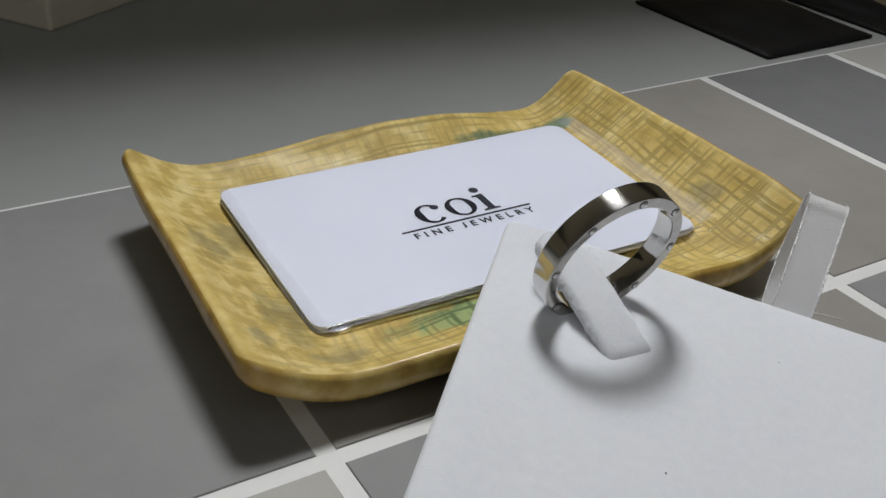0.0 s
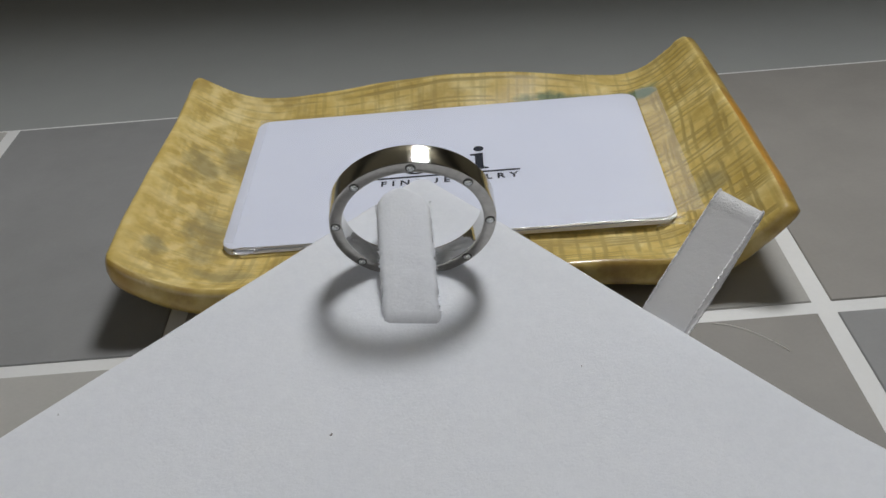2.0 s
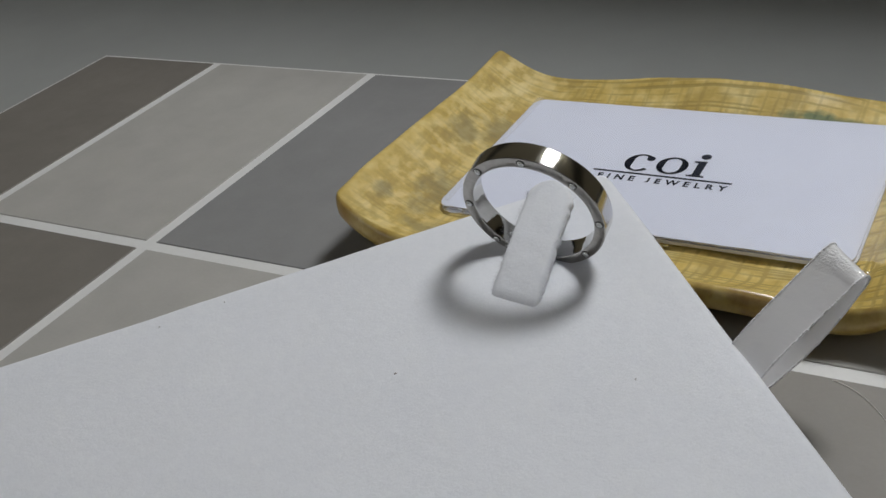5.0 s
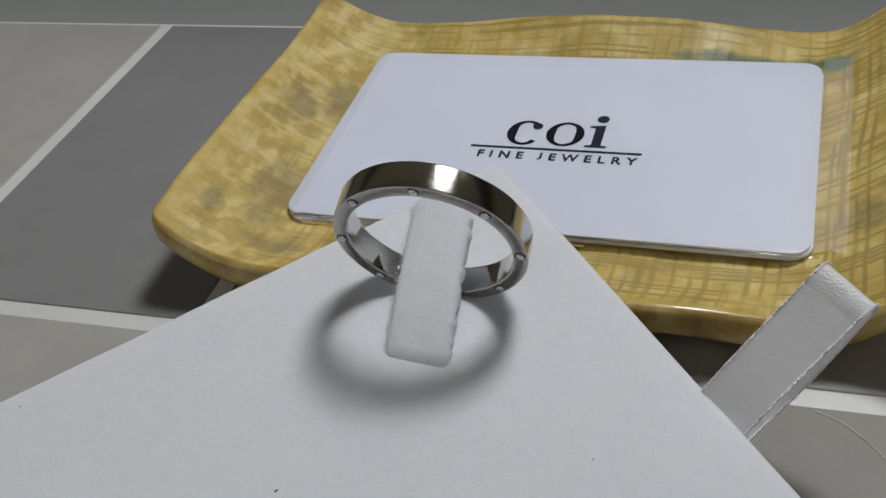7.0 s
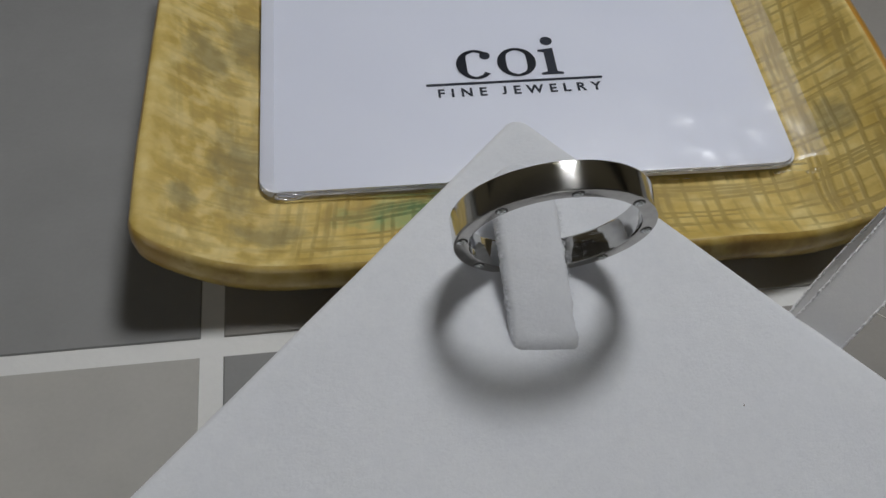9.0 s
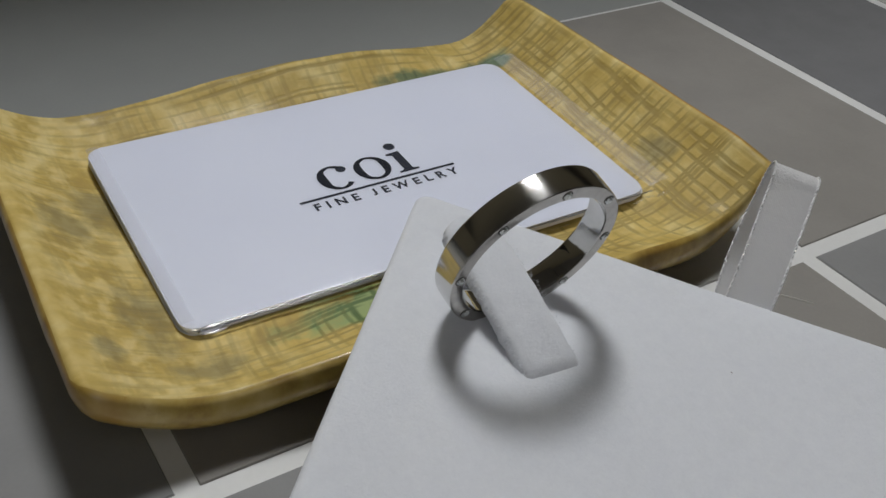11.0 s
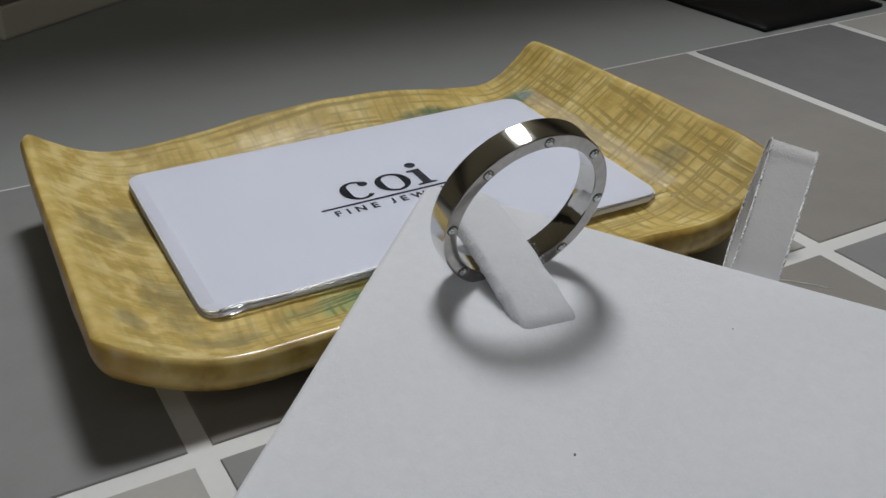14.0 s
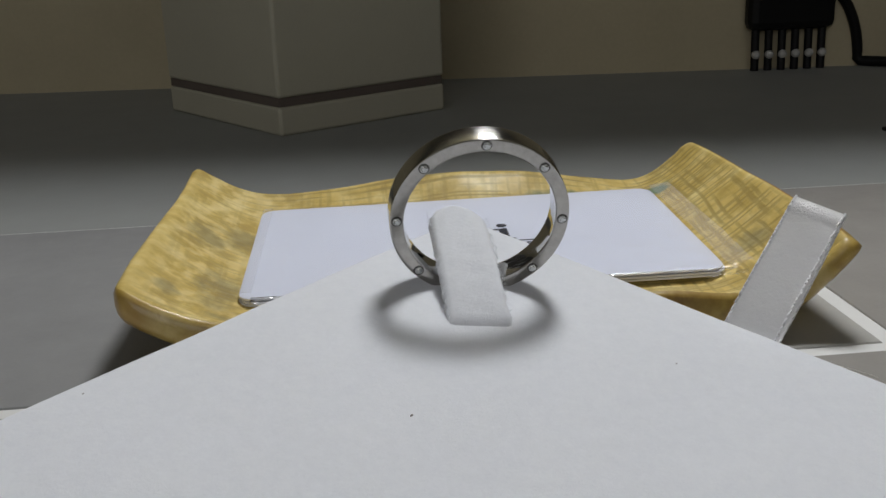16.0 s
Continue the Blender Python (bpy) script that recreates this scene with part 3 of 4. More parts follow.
top_card = card(TOP, 0, 0, 0, "white business card with dark lettering on the stack")
for k, (dx, dy, rz) in enumerate(((0.0004, -0.0003, 0.1), (-0.0002, 0.0003, -0.15))):
    under = card(TOP - 0.00062 * (k + 1), dx, dy, rz, "plain white card in the stack under the lettered one")


def plate(name, pts, label=""):
    ob = part(name, disc_prism(pts, 0.00002, 0.00006), M_INK, top_card, label)
    return ob


plate("rule_line", rounded_rect(0.0290, 0.0613, 0.02280, 0.02340, 0.0002, 2), "thin dark rule")


def stroke(cx, cy, rx, ry, a0, a1, wide, thin, n=40):
    """A curved stroke, thick at its sides and thin at top and bottom."""
    outer, inner = [], []
    for k in range(n + 1):
        a = radians(a0 + (a1 - a0) * k / n)
        w = thin + (wide - thin) * abs(math.cos(a)) ** 1.5
        outer.append((cx + rx * math.cos(a), cy + ry * math.sin(a)))
        inner.append((cx + (rx - w) * math.cos(a), cy + (ry - min(w, thin * 1.3)) * math.sin(a)))
    bm = bmesh.new()
    vo = [bm.verts.new((x, y, 0.00006)) for x, y in outer]
    vi = [bm.verts.new((x, y, 0.00006)) for x, y in inner]
    for k in range(n):
        bm.faces.new((vo[k], vo[k + 1], vi[k + 1], vi[k]))
    bmesh.ops.solidify(bm, geom=bm.faces[:], thickness=0.00004)
    return bm


part("logo_crescent", stroke(0.0385, 0.0280, 0.0035, 0.0039, 48, 318, 0.0019, 0.0006), M_INK, top_card, "dark open crescent of the emblem")
part("logo_crescent_drop", disc_prism([(0.0405 + 0.0010 * math.cos(a), 0.0302 + 0.0010 * math.sin(a)) for a in np.linspace(0, 2 * math.pi, 20)[:-1]], 0.00002, 0.00006), M_INK, top_card)
part("logo_oval", stroke(0.0462, 0.0281, 0.0036, 0.0038, 0, 360, 0.0017, 0.0006, 48), M_INK, top_card, "dark oval ring of the emblem")
plate("logo_stem", [(0.0504, 0.0244), (0.0545, 0.0244), (0.0545, 0.0249), (0.0534, 0.0252), (0.0534, 0.0314), (0.0505, 0.0311), (0.0505, 0.0306), (0.0516, 0.0303), (0.0516, 0.0252), (0.0504, 0.0249)], "dark upright stroke of the emblem")
part("logo_dot", disc_prism([(0.0525 + 0.00115 * math.cos(a), 0.0334 + 0.00115 * math.sin(a)) for a in np.linspace(0, 2 * math.pi, 24)[:-1]], 0.00002, 0.00006), M_INK, top_card, "dark dot of the emblem")


def fitted_lettering(text, x0, x1, y, size, parent):
    cu = bpy.data.curves.new("lettering", "FONT")
    cu.body, cu.size, cu.space_character, cu.extrude, cu.offset = text, size, 1.75, 0.00002, 0.00008
    tmp = bpy.data.objects.new("lettering_curve", cu)
    scene.collection.objects.link(tmp)
    me = bpy.data.meshes.new_from_object(tmp.evaluated_get(bpy.context.evaluated_depsgraph_get()))
    bpy.data.objects.remove(tmp)
    lo, hi = min(v.co.x for v in me.vertices), max(v.co.x for v in me.vertices)
    for v in me.vertices:
        v.co.x = x0 + (v.co.x - lo) * (x1 - x0) / (hi - lo)
    # the letter that hangs below the line is drawn up to stand on it
    deep = [v.co.x for v in me.vertices if v.co.y < -0.08 * size]
    if deep:
        hang = [v for v in me.vertices if min(deep) - 0.0002 <= v.co.x <= max(deep) + 0.0004]
        low, high = min(v.co.y for v in hang), max(v.co.y for v in hang)
        for v in hang:
            v.co.y = (v.co.y - low) * high / (high - low)
    me.materials.clear()
    me.materials.append(M_INK)
    ob = new("lettering", me)
    ob.parent = parent
    ob.location = (0, y, 0.00004)
    return tagged(ob, "small dark words FINE JEWELRY")


fitted_lettering("FINE JEWELRY", 0.0310, 0.0608, 0.0199, 0.0029, top_card)


def film(u, v):
    x = -0.0003 + 0.0965 * u
    lift = 0.0003 * noise.noise(Vector((x * 50, v * 3, 7.0))) + 0.0006 * smooth_step(0.087, 0.096, x)
    corner = max(0, 1 - math.hypot(x, 0.0557 * max(0, v - 0.25) / 0.75) / 0.012)
    lift += 0.0005 * corner * (0.4 + noise.noise(Vector((x * 300, v * 14, 2.0))))
    crinkle = smooth_step(0.055, 0.075, x) * smooth_step(0.75, 0.45, v)
    lift += 0.0005 * crinkle * max(0, 0.25 + noise.noise(Vector((x * 260, v * 11, 4.0))))
    if v < 0.25:
        a = math.pi * (v / 0.25) * 0.75 - math.pi / 4
        r = 0.0013 + 0.0004 * noise.noise(Vector((x * 90, v * 4, 3.0))) + 0.0002 * noise.noise(Vector((x * 400, v * 8, 3.0)))
        y, z = -r * math.cos(a), TOP + 0.0003 - r * (1 - math.sin(a)) + lift
    else:
        y, z = 0.0557 * (v - 0.25) / 0.75, TOP + 0.0003 + lift
    return CARD @ Vector((x, y, z))


def film_sheet():
    bm = bmesh.new()
    vs = [[bm.verts.new(film(i / 120, j / 60)) for j in range(61)] for i in range(121)]
    for i in range(120):
        for j in range(60):
            bm.faces.new((vs[i][j], vs[i + 1][j], vs[i + 1][j + 1], vs[i][j + 1]))
    return bm


sleeve = thing("clear_sleeve", film_sheet(), M_FILM, "clear wrinkled plastic sleeve round the cards", "sleeve", smooth=True)
sleeve.visible_shadow = False


def crumpled_fold():
    """The sleeve's bunched edge along the front of the cards."""
    bm = bmesh.new()
    nu, nv = 220, 8
    vs = []
    for i in range(nu + 1):
        x = 0.0035 + 0.0520 * i / nu
        row = []
        for j in range(nv + 1):
            v = j / nv
            c = noise.noise(Vector((x * 420, v * 1.6, 1.0))) + 0.5 * noise.noise(Vector((x * 1100, v * 3.0, 5.0)))
            wide = 0.75 + 0.3 * noise.noise(Vector((x * 60, 2.0, 0.0)))
            a = math.pi * (v - 0.15)
            y = -0.0004 - 0.0011 * wide * math.sin(max(0.0, a)) - 0.0001 * c
            z = TOP + 0.0004 - 0.0022 * v + 0.00006 * c
            row.append(bm.verts.new(CARD @ Vector((x, y, z))))
        vs.append(row)
    for i in range(nu):
        for j in range(nv):
            bm.faces.new((vs[i][j], vs[i + 1][j], vs[i + 1][j + 1], vs[i][j + 1]))
    return bm


fold = part("crumpled_fold", crumpled_fold(), M_FOLD, sleeve, "bunched clear edge of the sleeve", smooth=True)
fold.visible_shadow = False


def pocket(at, size):
    bm = bmesh.new()
    bmesh.ops.create_uvsphere(bm, u_segments=28, v_segments=14, radius=1.0)
    for v in bm.verts:
        k = 1 + 0.25 * noise.noise(v.co * 2.3)
        v.co = CARD @ Vector((at[0] + size[0] * v.co.x * k, at[1] + size[1] * v.co.y * k, TOP - 0.0003 + size[2] * v.co.z * k))
    return bm


for at, size in (((0.0044, -0.0006), (0.0026, 0.0009, 0.0007)), ((0.0935, -0.0022), (0.0018, 0.0006, 0.0006))):
    puff = part("corner_pocket", pocket(at, size), M_POCKET, sleeve, "shiny puffed corner of the sleeve", smooth=True)
    puff.visible_shadow = False

# a thin white colour stands in for the clear sleeve's gloss and haze
M_SHEEN_FILM = surface("painted_sheen_film", (0.86, 0.87, 0.93), 0.25, vary=0.03, big=200, fine=2000, relief=0.1)
M_SHEEN_FILM.node_tree.nodes["Principled BSDF"].inputs["Alpha"].default_value = 0.16


def side_seam():
    """The welded strip of the sleeve along the short side of the cards, its gloss painted pale."""
    bm = bmesh.new()
    rows = []
    for k in range(61):
        y = 0.0012 + 0.0534 * k / 60
        lift = 0.00008 * noise.noise(Vector((y * 300, 1.0, 4.0)))
        rows.append([bm.verts.new(CARD @ Vector((x, y, TOP + 0.00075 + lift - drop))) for x, drop in ((-0.0004, 0.0003), (0.0003, 0.0), (0.0016, 0.0), (0.0019, 0.0002))])
    for a, b in zip(rows, rows[1:]):
        for k in range(3):
            bm.faces.new((a[k], a[k + 1], b[k + 1], b[k]))
    return bm


part("side_seam", side_seam(), M_SHEEN_FILM, sleeve, "frosted welded strip of the sleeve", smooth=True)
crease = [CARD @ Vector((x, -0.0006 + 0.0001 * math.sin(x * 260), TOP + 0.0002 + 0.00012 * math.sin(x * 190 + 1))) for x in np.linspace(0.002, 0.092, 90)]
part("front_crease", tube(crease, 0.00016, 8), M_POCKET, sleeve, "glinting front crease of the sleeve", smooth=True).visible_shadow = False


def end_flap():
    """The loose end of the sleeve that reaches past the cards."""
    bm = bmesh.new()
    vs = [[bm.verts.new(film(u, v) + Vector((0, 0, 0.00012))) for v in np.linspace(0.25, 1.0, 40)] for u in np.linspace(0.947, 1.0, 8)]
    for a, b in zip(vs, vs[1:]):
        for k in range(39):
            bm.faces.new((a[k], b[k], b[k + 1], a[k + 1]))
    return bm


part("end_flap", end_flap(), M_SHEEN_FILM, sleeve, "hazy loose end of the sleeve", smooth=True).visible_shadow = False
front_run = [film(0.9 + 0.1 * k / 12, 0.08) for k in range(13)]
part("seam", tube(front_run, 0.00018, 6), M_FILM, sleeve, "clear welded edge", smooth=True)


# ---- pad with its tongue and ribbon ----
APEX, DIR_R, DIR_L = Vector((0.04115, 0.00327)), Vector((0.719, -0.695)), Vector((-0.686, -0.7276))
LEN_R, LEN_L, THICK, ROUND = 0.122, 0.130, 0.0034, 0.0016


def pad_z(x, y):
    plane = 0.0209 + 0.148 * y - 0.105 * (x - 0.04)
    low = 0.0046
    k = 0.002
    return 0.5 * (plane + low + math.sqrt((plane - low) ** 2 + k * k))


def corner_round(a, b, r=0.0028):
    """Distances from two edges, with the corner between them turned round."""
    if a < r and b < r:
        dx, dy = r - a, r - b
        k = max(dx, dy) / math.hypot(dx, dy)
        return r - dx * k, r - dy * k
    return a, b


def pad_at(u, v):
    a, b = corner_round(min(u, 1 - u) * LEN_R, min(v, 1 - v) * LEN_L)
    u, v = (a / LEN_R if u < 0.5 else 1 - a / LEN_R), (b / LEN_L if v < 0.5 else 1 - b / LEN_L)
    p = APEX + DIR_R * (LEN_R * u) + DIR_L * (LEN_L * v)
    return p.x, p.y


def pad_top(u, v):
    # rows lie closer together towards the rounded edges
    u, v = 0.5 - 0.5 * math.cos(math.pi * u), 0.5 - 0.5 * math.cos(math.pi * v)
    x, y = pad_at(u, v)
    edge = min(u * LEN_R, v * LEN_L, (1 - u) * LEN_R, (1 - v) * LEN_L)
    turn = 1 - math.sqrt(max(0.0, 1 - max(0.0, 1 - edge / ROUND) ** 2))
    return x, y, pad_z(x, y) - ROUND * 0.8 * turn - 0.0004 * max(0, 1 - edge / 0.006) ** 2 + 0.00025 * noise.noise(Vector((x * 60, y * 60, 2)))


def pad_bottom(u, v):
    x, y, z = pad_top(u, v)
    return x, y, pad_z(x, y) - THICK


pad = empty("ring_pad", "white flocked display pad leaning on the tray's edge", "display pad", (0.0395, -0.07, 0.0))
part("pad_board", sheet(130, 130, pad_top, pad_bottom, 0.0012), M_FLOCK, pad, "white flocked board", smooth=True)


def tongue_point(s, w, up):
    """s along the tongue from its hinge, w across it, up from its face."""
    base, tip = Vector((0.0397, -0.0391, pad_z(0.0397, -0.0391) + 0.0002)), Vector((0.0384, -0.0142, 0.0274))
    s -= 6.0 * w * max(0, 1 - s / 0.3)
    side = Vector((0.995, -0.02, -0.10)).normalized()
    axis = tip - base
    n = side.cross(axis).normalized()
    bow = n * (0.0008 * math.sin(math.pi * s) - 0.0009 * max(0, 1 - s / 0.10) ** 2)
    return base + axis * s + side * w + n * up + bow


def ragged(i, seed):
    return 0.06 * noise.noise(Vector((i * 0.11, seed, 0))) + 0.05 * noise.noise(Vector((i * 0.6, seed, 3)))


def tongue():
    bm = bmesh.new()
    half, thick, n = 0.0047, 0.0021, 170
    rows = []
    length = 0.0290
    for i in range(n + 1):
        s = -0.03 + 1.03 * i / n
        d = (1 - s) * length
        h = half * (math.sqrt(max(0.0, 1 - (1 - d / half) ** 2)) if d < half else 1.0)
        h = max(h, 0.0003) * (1 + 0.05 * smooth_step(0.25, 0.0, s))
        a, b = h * (1 + ragged(i, 4.0)), h * (1 + ragged(i, 9.0))
        prof = [(-a, 0), (-a * 0.99, thick * 0.45), (-h * 0.92, thick * 0.8), (-h * 0.78, thick * 0.97), (-h * 0.4, thick), (0, thick), (h * 0.4, thick), (h * 0.78, thick * 0.97), (h * 0.92, thick * 0.8), (b * 0.99, thick * 0.45), (b, 0), (b * 0.9, -0.0001), (-a * 0.9, -0.0001)]
        rows.append([bm.verts.new(tongue_point(s, w, q - thick + 0.00016 * noise.noise(Vector((s * 9, w * 420, 5))))) for w, q in prof])
    m = len(rows[0])
    for a, b in zip(rows, rows[1:]):
        for k in range(m):
            bm.faces.new((a[k], a[(k + 1) % m], b[(k + 1) % m], b[k]))
    bm.faces.new(rows[0][::-1])
    bm.faces.new(rows[-1])
    return bm


def fuzz():
    """Short loose fibres along the cut sides and foot of the tongue."""
    rnd = random.Random(11)
    bm = bmesh.new()
    for k in range(650):
        s = rnd.uniform(0.0, 0.93)
        sgn = rnd.choice((-1, 1))
        w = sgn * 0.0048 * rnd.uniform(0.93, 1.01)
        up = rnd.uniform(-0.0015, 0.0001)
        if k % 5 == 0:
            s, w = rnd.uniform(-0.01, 0.04), rnd.uniform(-0.0046, 0.0046)
        p = tongue_point(s, w, up)
        out = Vector((sgn * rnd.uniform(0.4, 1), rnd.uniform(-0.7, 0.7), rnd.uniform(-0.4, 0.8))).normalized() * rnd.uniform(0.0002, 0.00045)
        r = Vector((0.00004, 0.00003, 0)) if k % 2 else Vector((0, 0.00003, 0.00004))
        q = p + out * 0.6 + Vector((0, 0, rnd.uniform(-1, 1) * 0.0001))
        vs = [bm.verts.new(c) for c in (p - r, p + r, q + r * 0.7, q - r * 0.7, p + out)]
        bm.faces.new(vs[:4])
        bm.faces.new((vs[3], vs[2], vs[4]))
    return bm


part("tongue", tongue(), M_FLOCK, pad, "raised white tongue cut from the pad", smooth=True)
part("fuzz", fuzz(), M_FLOCK, pad, "loose white fibres on the tongue's cut sides")


def ribbon():
    base, tip = Vector((0.0794, -0.0346, 0.0046)), Vector((0.0939, -0.0285, 0.0283))
    side = Vector((0.76, -0.59, -0.27)).normalized()
    axis = tip - base
    out = side.cross(axis).normalized()
    if out.y < 0:
        out = -out
    half = 0.0039
    prof = []
    for k in range(201):
        a = k / 200
        if a < 0.42:
            s = a / 0.42
            prof.append((s * 0.90, -0.0029 * math.sin(math.pi * s ** 0.5)))
        elif a < 0.58:
            t = (a - 0.42) / 0.16
            ang = math.pi * t
            prof.append((0.90 + 0.10 * math.sin(ang), 0.0017 * (1 - math.cos(ang))))
        else:
            s = 1 - (a - 0.58) / 0.42
            prof.append((s * 0.90, 0.0034 + 0.0022 * math.sin(math.pi * s) - 0.0030 * (1 - s)))
    bm = bmesh.new()
    rows = []
    for s, o in prof:
        c = base + axis * s + out * o
        fray = [0.0002 * noise.noise(Vector((len(rows) * 1.1, q, 0))) for q in (1.0, 9.0)]
        row = [c + side * (half * w) for w in (-1, -0.93, -0.5, 0, 0.5, 0.93, 1)]
        row[0], row[-1] = row[0] + side * fray[0] + out * abs(fray[1]), row[-1] + side * fray[1] + out * abs(fray[0])
        rows.append([bm.verts.new(p) for p in row])
    for a, b in zip(rows, rows[1:]):
        for k in range(6):
            bm.faces.new((a[k], a[k + 1], b[k + 1], b[k]))
    edges = [[r[q].co + out * 0.0001 * noise.noise(Vector((n * 0.7, q, 1))) for n, r in enumerate(rows)] for q in (0, 6)]
    return bm, edges


ribbon_bm, ribbon_edges = ribbon()
loop = part("ribbon_loop", ribbon_bm, M_SATIN, pad, "white satin pull ribbon", smooth=True)
for run in ribbon_edges:
    # the edge thread is whipped over and over, so it runs in small steps
    dense = [run[k].lerp(run[k + 1], f) for k in range(len(run) - 1) for f in (0.0, 0.5)]
    whipped = [p + Vector((0.00006, 0.00005, 0.00009)) * (1 if k % 2 else -1) * (0.6 + 0.8 * noise.noise(Vector((k * 0.37, 0, 0)))) for k, p in enumerate(dense)]
    part("woven_edge", tube(whipped, 0.00019, 6), M_SATIN, loop, "raised woven edge", smooth=True)


def specks():
    bm = bmesh.new()
    rnd = random.Random(5)
    spots = [(0.028, -0.061), (0.066, -0.047), (-0.012, -0.058), (-0.020, -0.068), (0.05, -0.085)]
    for k, (x, y) in enumerate(spots):
        r = 0.00022 if k == 0 else 0.00013
        bmesh.ops.create_icosphere(bm, subdivisions=1, radius=r, matrix=pose(x, y, pad_z(x, y) + r * 0.3, 0, 0, rnd.uniform(0, 90)) @ Matrix.Diagonal((1.5, 0.8, 0.5, 1)))
    return bm


def card_flecks():
    bm = bmesh.new()
    for k, (x, y) in enumerate(((0.0243, 0.0050), (0.0335, 0.0470), (0.0655, 0.0095))):
        m = CARD @ pose(x, y, TOP + 0.0004, 0, 0, 50 * k) @ Matrix.Diagonal((1.6, 0.7, 0.5, 1))
        bmesh.ops.create_icosphere(bm, subdivisions=1, radius=0.00011, matrix=m)
    return bm


def stray_hair():
    pts = []
    for k in range(25):
        t = k / 24
        pts.append((0.0924 + 0.0112 * t, -0.0238 - 0.0020 * t - 0.0072 * t * t, 0.00012 + 0.0001 * math.sin(math.pi * t)))
    return tube(pts, 0.00005, 6)


thing("stray_hair", stray_hair(), M_HAIR, "pale curved hair lying on the tile mat", "hair", smooth=True)
thing("dust", card_flecks(), M_LINT, "tiny dark dust flecks on the sleeve over the card", "dust", kind="stuff")
thing("lint", specks(), M_LINT, "tiny dark lint specks on the white pad", "lint", kind="stuff")


# ---- ring ----
AXIS = Vector((-0.0287, 1.0, 0.2977)).normalized()
FACE = Vector((0.04084, -0.02913, 0.02886))
R_OUT, R_IN, WIDTH, SPIN = 0.01368, 0.01155, 0.0042, -3.2
RING = Matrix.Translation(FACE) @ (AXIS.to_track_quat("Y", "Z").to_matrix().to_4x4())


def lathe(prof, n=128):
    """Profile points (radius, depth along y) turned round the y axis."""
    bm = bmesh.new()
    rings = []
    for k in range(n):
        a = 2 * math.pi * k / n
        rings.append([bm.verts.new((r * math.sin(a), d, r * math.cos(a))) for r, d in prof])
    m = len(prof)
    for k in range(n):
        a, b = rings[k], rings[(k + 1) % n]
        for q in range(m):
            bm.faces.new((a[q], a[(q + 1) % m], b[(q + 1) % m], b[q]))
    return bm


ring = empty("ring", "polished steel ring with small round stones on a white pad", "ring")
ring.matrix_basis = RING
B = 0.00022
F = B * 1.35
band_profile = [(R_IN + F, 0), (R_OUT - F, 0), (R_OUT - B, 0.00001), (R_OUT - B * 0.3, B * 0.3), (R_OUT - 0.00001, B), (R_OUT, F), (R_OUT, WIDTH - F), (R_OUT - 0.00001, WIDTH - B),
                (R_OUT - B * 0.3, WIDTH - B * 0.3), (R_OUT - B, WIDTH - 0.00001), (R_OUT - F, WIDTH), (R_IN + F, WIDTH), (R_IN + B, WIDTH - 0.00001), (R_IN + B * 0.3, WIDTH - B * 0.3),
                (R_IN + 0.00001, WIDTH - B), (R_IN, WIDTH - F), (R_IN, F), (R_IN + 0.00001, B), (R_IN + B * 0.3, B * 0.3), (R_IN + B, 0.00001)]


def ring_part(name, bm, mat, parent, label="", smooth=False):
    ob = new(name, mesh_of(name, bm, mat, smooth))
    ob.parent = parent
    return tagged(ob, label)


band = ring_part("band", lathe(band_profile, 160), M_STEEL, ring, "polished steel band", smooth=True)
for p in band.data.polygons:
    p.use_smooth = True
band.data.set_sharp_from_angle(angle=radians(50))
band.data.materials.append(M_FACE)
band.data.materials.append(M_INNER)
for p in band.data.polygons:
    if abs(p.normal.y) > 0.9:
        p.material_index = 1
    elif math.hypot(p.center.x, p.center.z) < R_IN + 0.0001:
        p.material_index = 2


def setting():
    bm = bmesh.new()
    n = 20
    prof = [(0.00082, 0.0002), (0.00082, -0.00006), (0.00078, -0.00009), (0.00070, -0.00006), (0.00068, 0.00008)]
    rows = [[bm.verts.new((r * math.cos(2 * math.pi * k / n), d, r * math.sin(2 * math.pi * k / n))) for k in range(n)] for r, d in prof]
    for a, b in zip(rows, rows[1:]):
        for k in range(n):
            bm.faces.new((a[k], a[(k + 1) % n], b[(k + 1) % n], b[k]))
    return bm


def stone():
    bm = bmesh.new()
    n = 10
    prof = [(0.00070, 0.0001), (0.00062, -0.00020), (0.00032, -0.00036)]
    rows = [[bm.verts.new((r * math.cos(2 * math.pi * (k + 0.5 * (q % 2)) / n), d, r * math.sin(2 * math.pi * (k + 0.5 * (q % 2)) / n))) for k in range(n)] for q, (r, d) in enumerate(prof)]
    for a, b in zip(rows, rows[1:]):
        for k in range(n):
            bm.faces.new((a[k], a[(k + 1) % n], b[k]))
            bm.faces.new((a[(k + 1) % n], b[(k + 1) % n], b[k]))
    bm.faces.new(rows[-1])
    return bm


me_setting, me_stone = mesh_of("setting", setting(), M_SETTING, True), mesh_of("stone", stone(), M_GEM)
R_MID = (R_OUT + R_IN) / 2
for k in range(8):
    a = radians(-SPIN + 45 * k)
    s_ob = new("setting", me_setting)
    s_ob.parent = ring
    s_ob.location = (R_MID * math.sin(a), 0, R_MID * math.cos(a))
    g_ob = new("stone", me_stone)
    g_ob.parent = s_ob


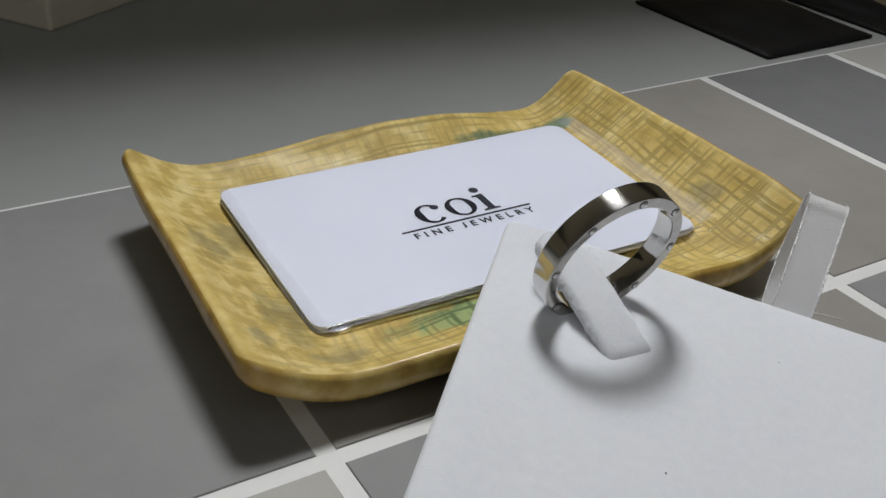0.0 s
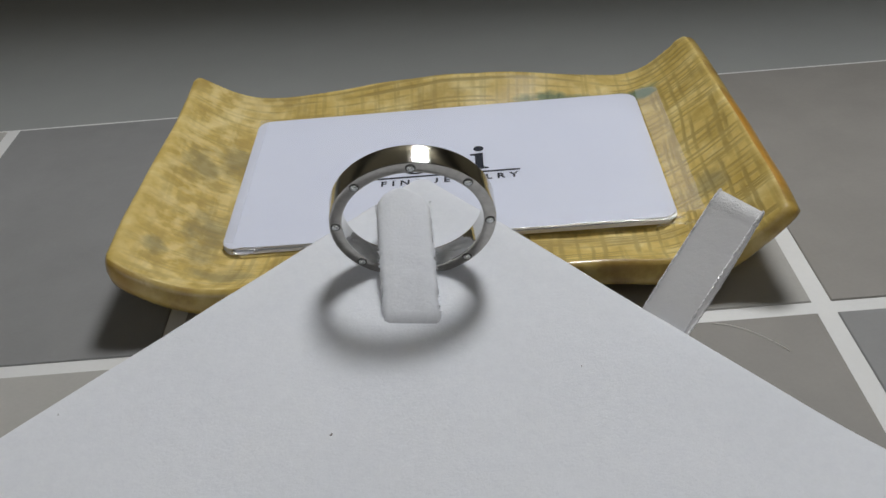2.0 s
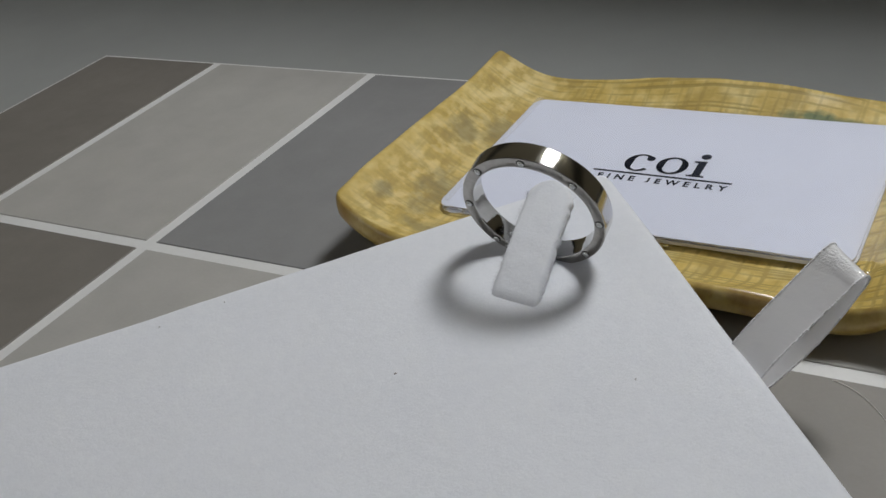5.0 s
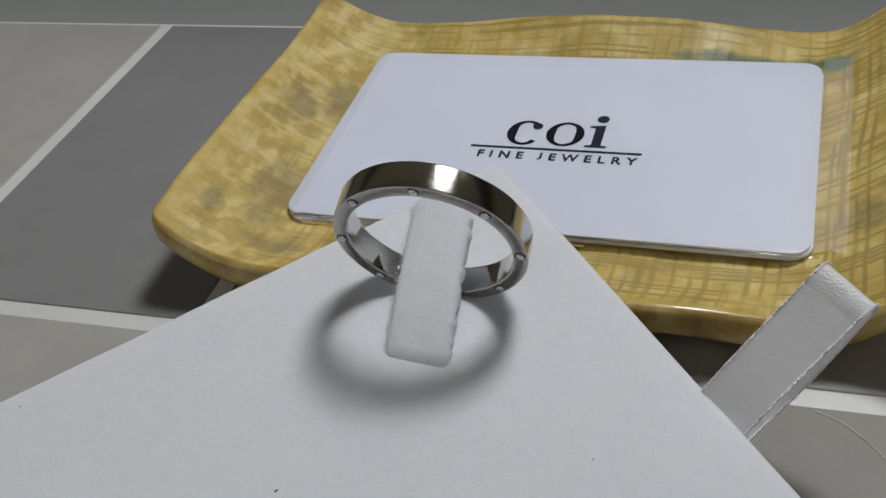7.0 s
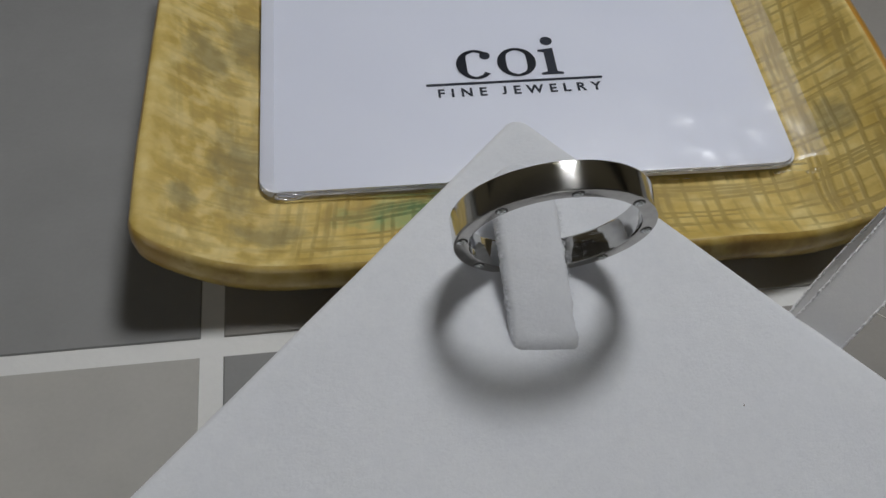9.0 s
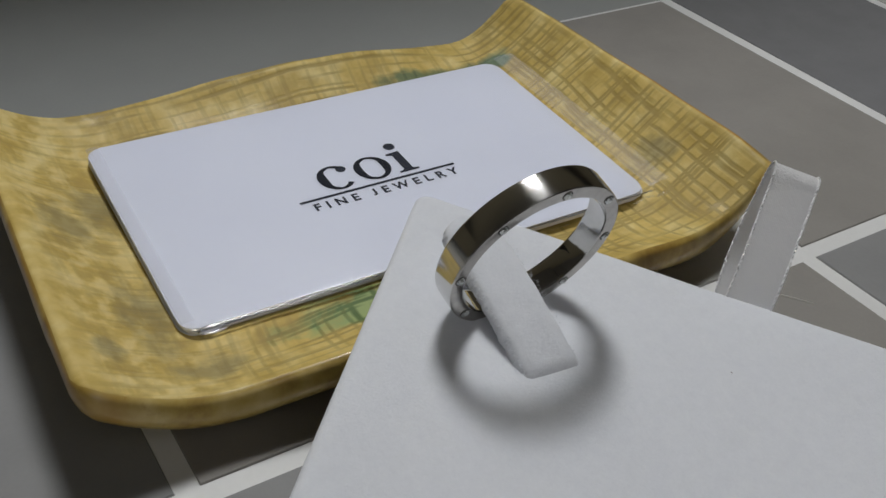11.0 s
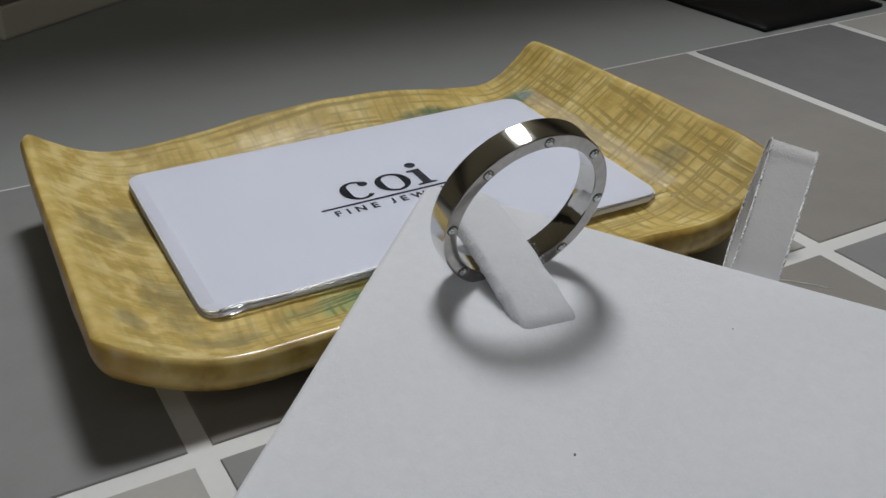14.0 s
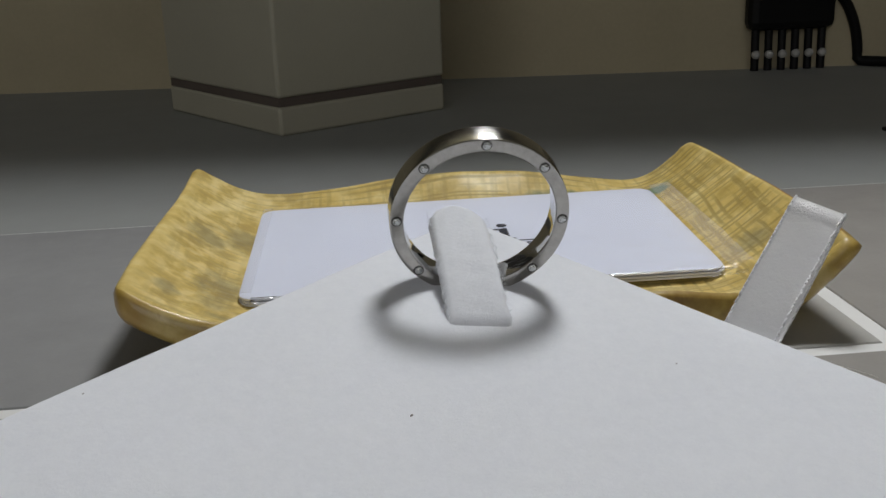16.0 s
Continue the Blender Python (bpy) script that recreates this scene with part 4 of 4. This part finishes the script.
# ---- things at the back of the worktop ----
BOX_AT = (-0.0068, 0.2060, 0)
BOX = pose(*BOX_AT, 0, 0, 34.3)
BOX_W, BOX_D, BOX_H = 0.080, 0.095, 0.100
Z0 = -0.0012
box = empty("storage_box", "cream box with a brown band near its base on the worktop", "box", BOX_AT)
part("box_foot", block(0, BOX_W, 0, BOX_D, Z0, 0.0099, 0.0012, m=BOX), M_BOX, box, "cream base")
part("band", block(0.0006, BOX_W - 0.0006, 0.0006, BOX_D - 0.0006, 0.0099, 0.0132, m=BOX), M_STRIPE, box, "brown band")
part("box_body", block(0, BOX_W, 0, BOX_D, 0.0132, BOX_H, 0.0012, m=BOX), M_BOX, box, "cream body")


def black_pouch(x, y, wide, deep, turn):
    """A flat black pouch with a swollen middle."""
    def top(u, v):
        px, py = wide * u, deep * v
        d = ((u - 0.55) / 0.36) ** 2 + ((v - 0.52) / 0.38) ** 2
        e = min(px, py, wide - px, deep - py)
        return SL @ Vector((px, py, 0.0008 + 0.0034 * math.exp(-d * d) - 0.0006 * max(0, 1 - e / 0.002)))

    def bottom(u, v):
        return SL @ Vector((wide * u, deep * v, Z0))

    SL = pose(x, y, 0, 0, 0, turn)
    return thing("black_pouch", sheet(28, 28, top, bottom, 0.0004), M_BLACK, "flat black pouch on the worktop behind the tile mat", "pouch", smooth=True, group="black pouches")


black_pouch(0.2085, 0.0935, 0.0555, 0.068, 2.5)
black_pouch(0.2715, 0.0955, 0.0285, 0.068, 2.5)

BRUSH = (0.242, 0.320, 0.0)
brush = empty("cable_comb", "black plastic fitting with pale-tipped teeth by the wall", "fitting", BRUSH)
part("head", block(0.2165, 0.2605, 0.3165, 0.3285, 0.0185, 0.062, 0.004), M_BLACK, brush, "black head")
for k in range(6):
    x = 0.2212 + 0.0068 * k
    tooth = part("tooth", tube([(x, 0.3225, 0.030), (x, 0.3215, 0.018), (x, 0.3205, Z0)], 0.0021, 8), M_BLACK, brush)
    bm = bmesh.new()
    bmesh.ops.create_uvsphere(bm, u_segments=10, v_segments=8, radius=0.0022, matrix=Matrix.Translation((x, 0.3195, 0.0068)))
    tip = new("tip", mesh_of("tip", bm, M_TIP, True))
    tip.parent = tooth
    tagged(tip, "pale tip")
cable_path = []
for k in range(30):
    t = k / 29
    if t < 0.6:
        a = t / 0.6
        cable_path.append((0.244 + 0.031 * math.sin(a * math.pi / 2), 0.322, 0.0014 + 0.043 * math.cos(a * math.pi / 2)))
    else:
        a = (t - 0.6) / 0.4
        cable_path.append((0.275 + 0.025 * a, 0.322 - 0.02 * a, 0.0014))
part("cable", tube(cable_path, 0.0026, 10), M_BLACK, brush, "black cable", smooth=True)


# ---- the tiles of the mat ----
ROWS_OF_TILES = {0: dict(zip(range(-3, 5), "bldmlmkl")), -1: dict(zip(range(-3, 5), "lbldmdml")), -2: dict(zip(range(-3, 5), "mbdlbmld"))}
for j in (0, -1, -2):
    for i, tone in ROWS_OF_TILES[j].items():
        corners = [joint(i, j), joint(i + 1, j), joint(i + 1, j + 1), joint(i, j + 1)]
        t_ob = new("tile", mesh_of("tile", outline_slab(corners, JOINT / 2, -0.0006, 0.0, 0.0002), M_TILE[tone]))
        t_ob.parent = tile_mat
